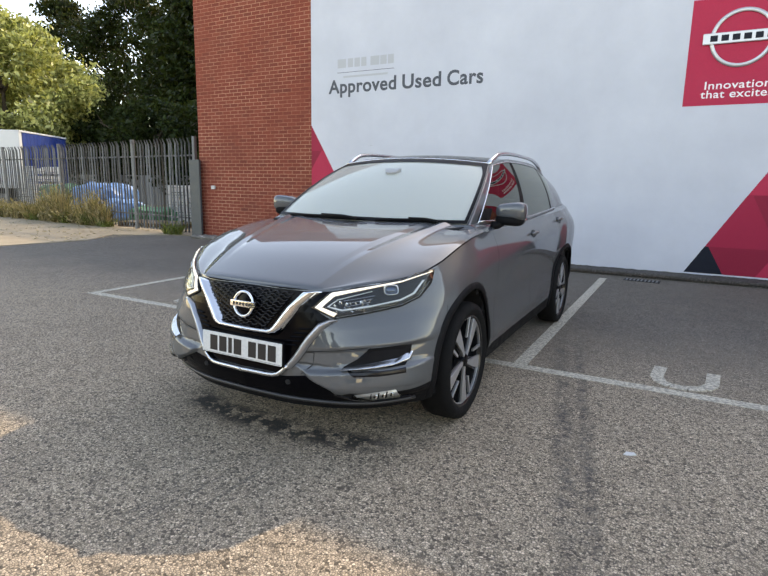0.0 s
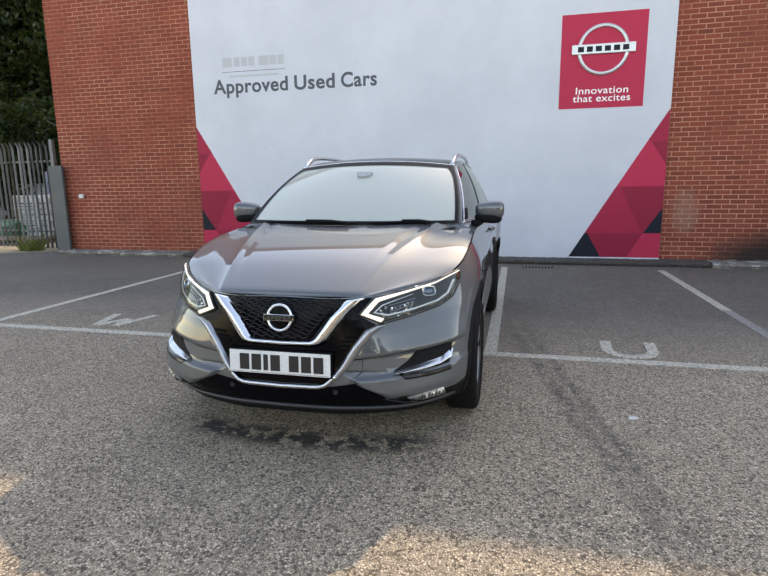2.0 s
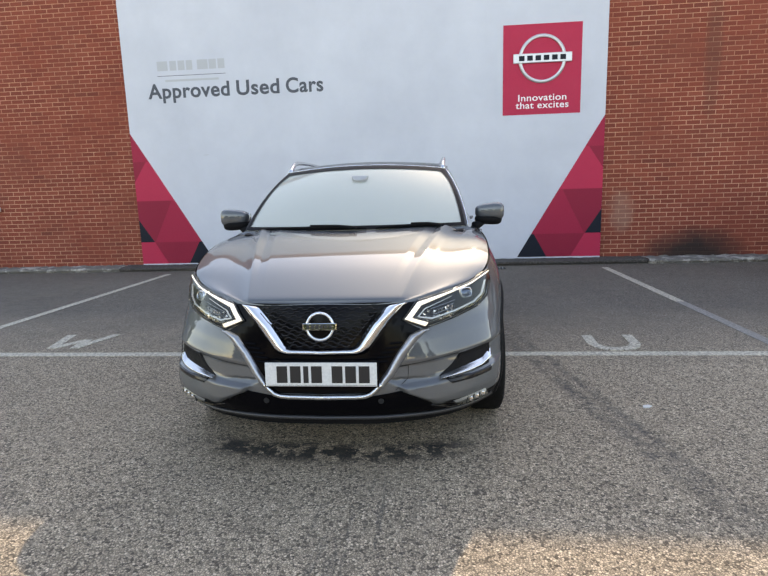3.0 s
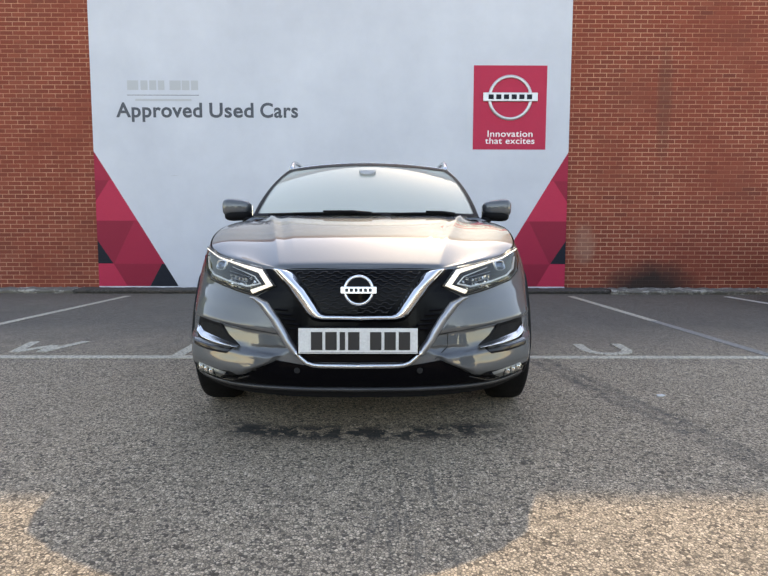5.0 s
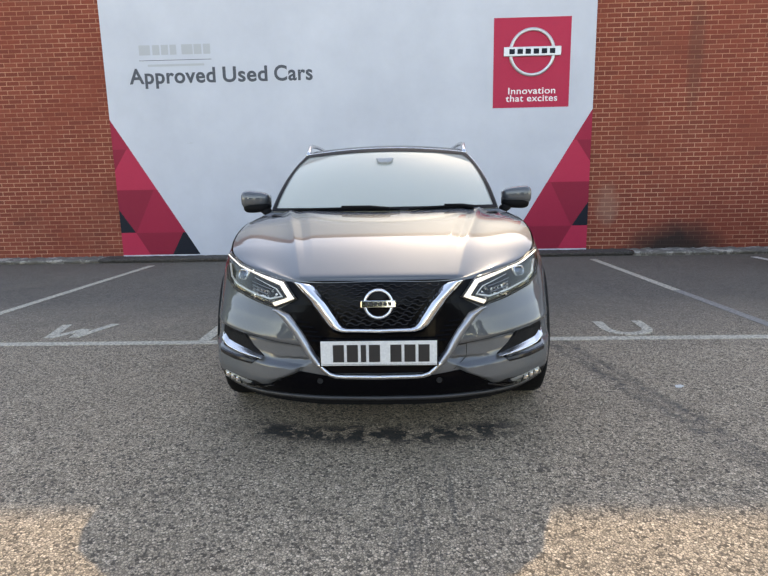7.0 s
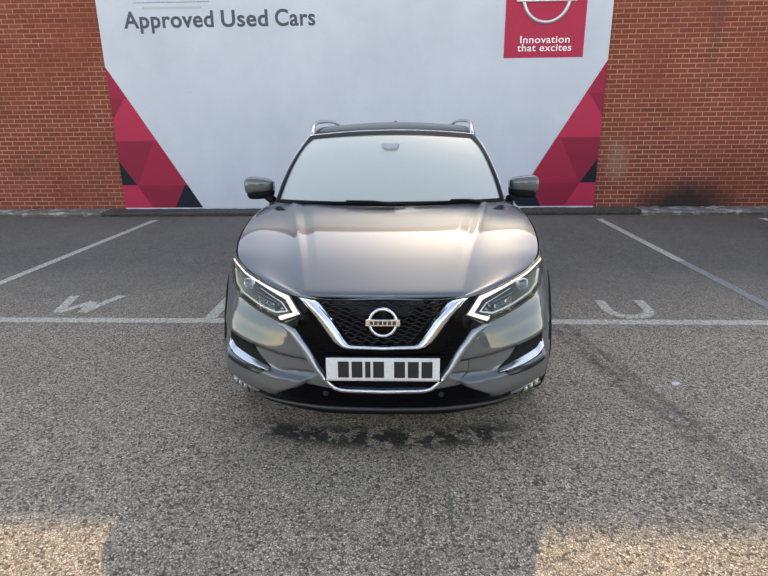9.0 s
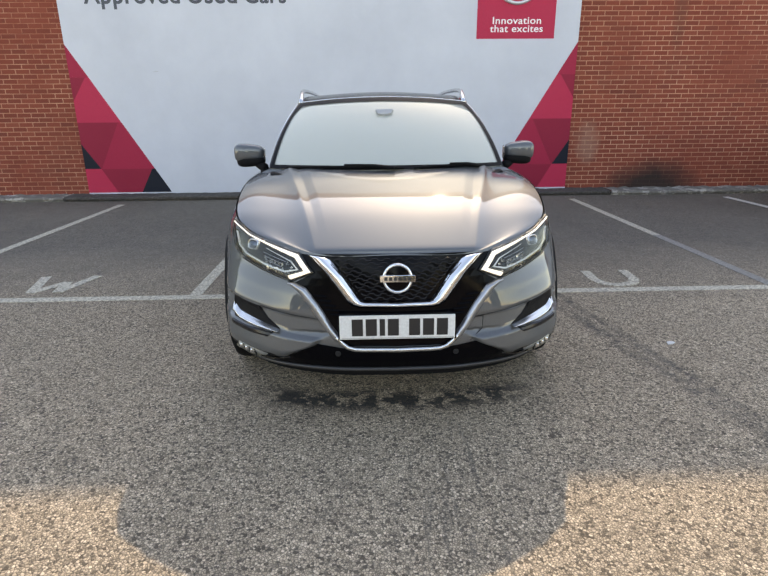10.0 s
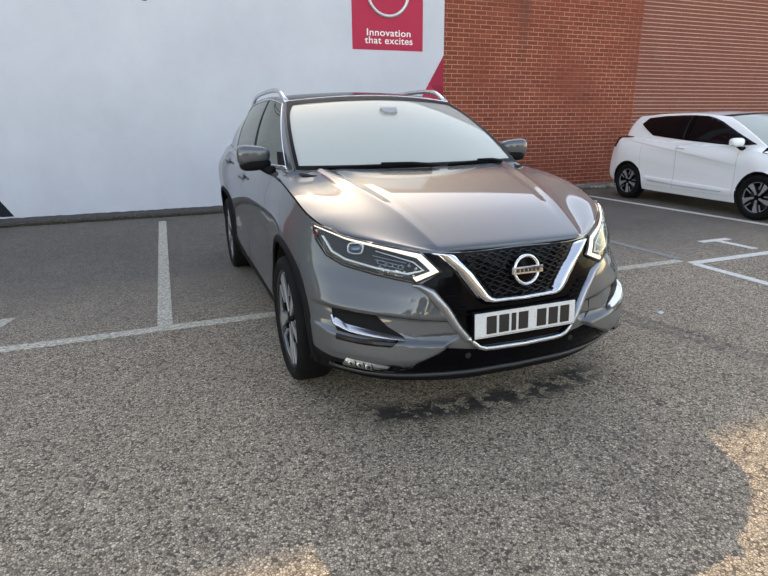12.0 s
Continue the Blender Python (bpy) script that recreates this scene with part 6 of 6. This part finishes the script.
def build_truck():
    o = thing("box_truck", "box lorry body with white front and blue curtain side", "truck", (-25.9, 9.85, 0), 122)
    part("front_panel", box((-.26, -1.25, .85), (-.02, 1.25, 3.4), .03), BOX_WHITE, o, "white panel")
    bm = bmesh.new()
    n = 46
    rows = []
    for k in range(n + 1):
        x = 3.9 * k / n
        rows.append([bm.verts.new((x, -1.25 + .03 * math.sin(k * 1.7), z)) for z in (.95, 3.34)])
    for a, b in zip(rows, rows[1:]):
        bm.faces.new((a[0], b[0], b[1], a[1]))
    part("curtain", bm, BOX_BLUE, o, "blue curtain side", True)
    part("box_body", box((0, -1.2, .95), (3.9, 1.25, 3.36), .03), BOX_BLUE, o)
    part("roof_edge", box((-.26, -1.28, 3.35), (3.92, 1.28, 3.43), .01), BOX_WHITE, o, "white roof edge")
    part("chassis", box((-.2, -.5, .6), (3.8, .5, .95), .02), BLACK_PLASTIC, o)
    for x in (.8, 3.0):
        for y in (-1.05, 1.05):
            part("wheel", lathe([(-.14, .2), (-.15, .45), (-.1, .5), (.1, .5), (.15, .45), (.14, .2), (.05, .02)], 24, "y", pose(x, y, .5)), RUBBER, o, smooth=True)


build_truck()
_v = thing("parked_van", "dark blue van standing in the yard behind the fence", "van", (-11.6, 11.4, 0), 4)
_vb = prism([(-2.3, .35), (2.2, .35), (2.35, .95), (1.55, 1.15), (1.0, 1.85), (-2.2, 1.9), (-2.35, 1.0)], 1.7, "y", -.85, .06)
part("body", _vb, speckled("faded blue van paint", (.10, .12, .17), (.15, .17, .22), 3, .35), _v, smooth=False)
part("window", box((-1.9, -.87, 1.2), (.7, -.845, 1.7), .01), GLOSS_BLACK, _v)
for _x in (-1.5, 1.5):
    part("wheel", lathe([(-.1, .15), (-.1, .3), (.1, .3), (.1, .15), (.05, .02)], 20, "y", pose(_x, -.8, .3)), RUBBER, _v, smooth=True)
tagged(mesh_ob("yard_wall", box((-40, 16.6, 0), (-8.4, 16.9, 1.6)), speckled("grey block wall", (.2, .2, .2), (.3, .3, .29), 2, .9, .4)), "low grey blockwork wall behind the yard", "wall", kind="structure")

_rng = random.Random(21)
weeds("dry_weeds", "dry brown weeds in uneven clumps along the fence foot", [(-20.5 + 7.6 * q + _rng.uniform(-.2, .2), 6.55 - .75 * q + _rng.uniform(-.25, .2), _rng.uniform(.12, .32), _rng.uniform(.22, .62) * (1.0 - .2 * q)) for q in [k / 34 for k in range(35)]] + [(-26 + k * .45, 7.0 - .045 * k, .3, _rng.uniform(.3, .7)) for k in range(12)] + [(-15.7, 5.95, .25, .8), (-15.2, 5.93, .3, 1.05), (-14.75, 5.9, .3, 1.1), (-13.5, 5.8, .25, .8), (-12.95, 5.78, .22, 1.0), (-12.5, 5.72, .2, .7)], GRASS_DRY, 3, 230)
weeds("green_weeds", "green weeds growing through the fence foot", [(-9.2, 5.3, .28, .32), (-18.3, 6.2, .4, .35), (-16.2, 6.0, .4, .3), (-14.4, 5.9, .4, .35), (-13.2, 5.8, .35, .4), (-20.4, 6.5, .6, .5), (-12.4, 5.7, .3, .22)], GRASS_GREEN, 5, 140)
# fallen leaves on the apron
_ln = np.random.RandomState(4)
_v, _f = [], []
for _k in range(900):
    _x, _y = -9.4 - 12 * _ln.uniform() ** 1.2, 2.6 + 3.1 * _ln.uniform()
    if _x > -10.3 and _y > 4.2:
        continue
    _a, _s = _ln.uniform(0, 6.28), _ln.uniform(.015, .045)
    _b = len(_v)
    for _q, _m in ((0, 1), (1.6, .6), (3.14, 1), (4.7, .6)):
        _v.append((_x + _s * _m * math.cos(_a + _q), _y + _s * _m * math.sin(_a + _q), .014 + _ln.uniform(0, .02)))
    _f.append((_b, _b + 1, _b + 2, _b + 3))
_me = bpy.data.meshes.new("fallen_leaves")
_me.from_pydata(_v, [], _f)
_me.materials.append(GRASS_DRY)
tagged(new("fallen_leaves", _me), "dry fallen leaves scattered on the concrete", "leaves", kind="stuff")


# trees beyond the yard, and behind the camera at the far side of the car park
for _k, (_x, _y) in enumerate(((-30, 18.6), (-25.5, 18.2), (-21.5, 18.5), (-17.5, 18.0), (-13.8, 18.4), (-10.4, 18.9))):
    build_tree("low dark thicket behind the yard wall", (_x, _y, 0), 5.6, 3.0, 16000, LEAF_SHADED, .14, 60 + _k, .0, 90)
build_tree("broad sunlit maple with yellow-green leaves", (-33.0, 14.2, 0), 10.0, 4.8, 42000, LEAF_SUNLIT, .15, 11, .30, 150)
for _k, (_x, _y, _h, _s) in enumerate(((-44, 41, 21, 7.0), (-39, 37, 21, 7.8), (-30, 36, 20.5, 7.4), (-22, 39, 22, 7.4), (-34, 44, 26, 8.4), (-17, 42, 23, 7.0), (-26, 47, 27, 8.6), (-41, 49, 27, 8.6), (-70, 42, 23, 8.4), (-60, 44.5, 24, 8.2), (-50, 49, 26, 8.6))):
    build_tree("tall dark broadleaf tree behind the yard", (_x, _y, 0), _h, _s, 26000, LEAF_SHADED, .26, 20 + _k, .05, 170)
for _k, (_x, _y, _h, _s) in enumerate(((-21, -30, 5.5, 4.2), (-13, -32, 6, 4.4), (-4.5, -31, 5.2, 4.0), (4, -32, 6, 4.2), (12.5, -31, 5.5, 4.2), (21, -28, 6, 4.2))):
    build_tree("broadleaf tree across the car park", (_x, _y, 0), _h, _s, 9000, LEAF_SHADED, .26, 40 + _k, .04, 60)


# ---- bricks ----
BRICK_NEW = speckled("newer pale red brick", (0.21, 0.055, 0.038), (0.26, 0.075, 0.052), 3, 0.85, 0.4, 60)


def brick_box(w, d, h):
    """Corners and faces of a brick with its back open."""
    e = .004
    v = [(0, 0, 0), (w, 0, 0), (w, 0, h), (0, 0, h), (e, -d, e), (w - e, -d, e), (w - e, -d, h - e), (e, -d, h - e)]
    f = [(4, 5, 6, 7), (0, 1, 5, 4), (1, 2, 6, 5), (2, 3, 7, 6), (3, 0, 4, 7)]
    return v, f


def build_bricks():
    L, H, J, D = .213, .063, .012, .0035
    me_whole = bpy.data.meshes.new("brick")
    v, f = brick_box(L, D, H)
    me_whole.from_pydata(v, [], f)
    me_whole.materials.append(BRICK)
    ver, fac, single, pale_v, pale_f = [], [], 0, [], []
    rng = random.Random(8)
    row = 0
    while row * (H + J) < ROOF - .08:
        z = row * (H + J)
        x = WALL_X0 - (.1125 if row % 2 else 0)
        while x < WALL_X1:
            a, b = max(x, WALL_X0), min(x + L, WALL_X1)
            x += L + J
            if b - a < .03:
                continue
            if z < 5.38 and a < 3.36 and b > -4.91:      # behind the sign
                if a < -4.91 < b:
                    b = -4.93
                elif a < 3.36 < b:
                    a = 3.38
                else:
                    continue
            y = WALL_Y - rng.uniform(0, .0025)
            if single < 300 and b - a > L - .001 and 3.38 < a < 6.0 and .15 < z < 2.1:
                o = new("brick", me_whole)
                o.parent = wall
                o.location = (a, y, z)
                single += 1
                continue
            cut_to = None
            if a < 7.84 < b:
                cut_to, b = b, 7.835
            for a0, b0 in ((7.84, cut_to),) if cut_to else (((a, b),) if a >= 7.84 else ()):                  # newer paler stretch, pointed in strong level lines
                v, f = brick_box(b0 - a0 + .010, D, H - .004)
                n = len(pale_v)
                pale_v += [(p[0] + a0, p[1] + y, p[2] + z) for p in v]
                pale_f += [tuple(k + n for k in q) for q in f]
            if a >= 7.84:
                continue
            v, f = brick_box(b - a, D, H)
            n = len(ver)
            ver += [(p[0] + a, p[1] + y, p[2] + z) for p in v]
            fac += [tuple(k + n for k in q) for q in f]
        row += 1
    me = bpy.data.meshes.new("brick_courses")
    me.from_pydata(ver, [], fac)
    me.materials.append(BRICK_ROWS)
    o = new("brick_courses", me)
    o.parent = wall
    tagged(o, "courses of red facing bricks", kind="stuff")
    me = bpy.data.meshes.new("brick_courses")
    me.from_pydata(pale_v, [], pale_f)
    me.materials.append(BRICK_NEW)
    o = new("brick_courses", me)
    o.parent = wall
    tagged(o, "paler courses of newer bricks with strong level joints", kind="stuff")


build_bricks()
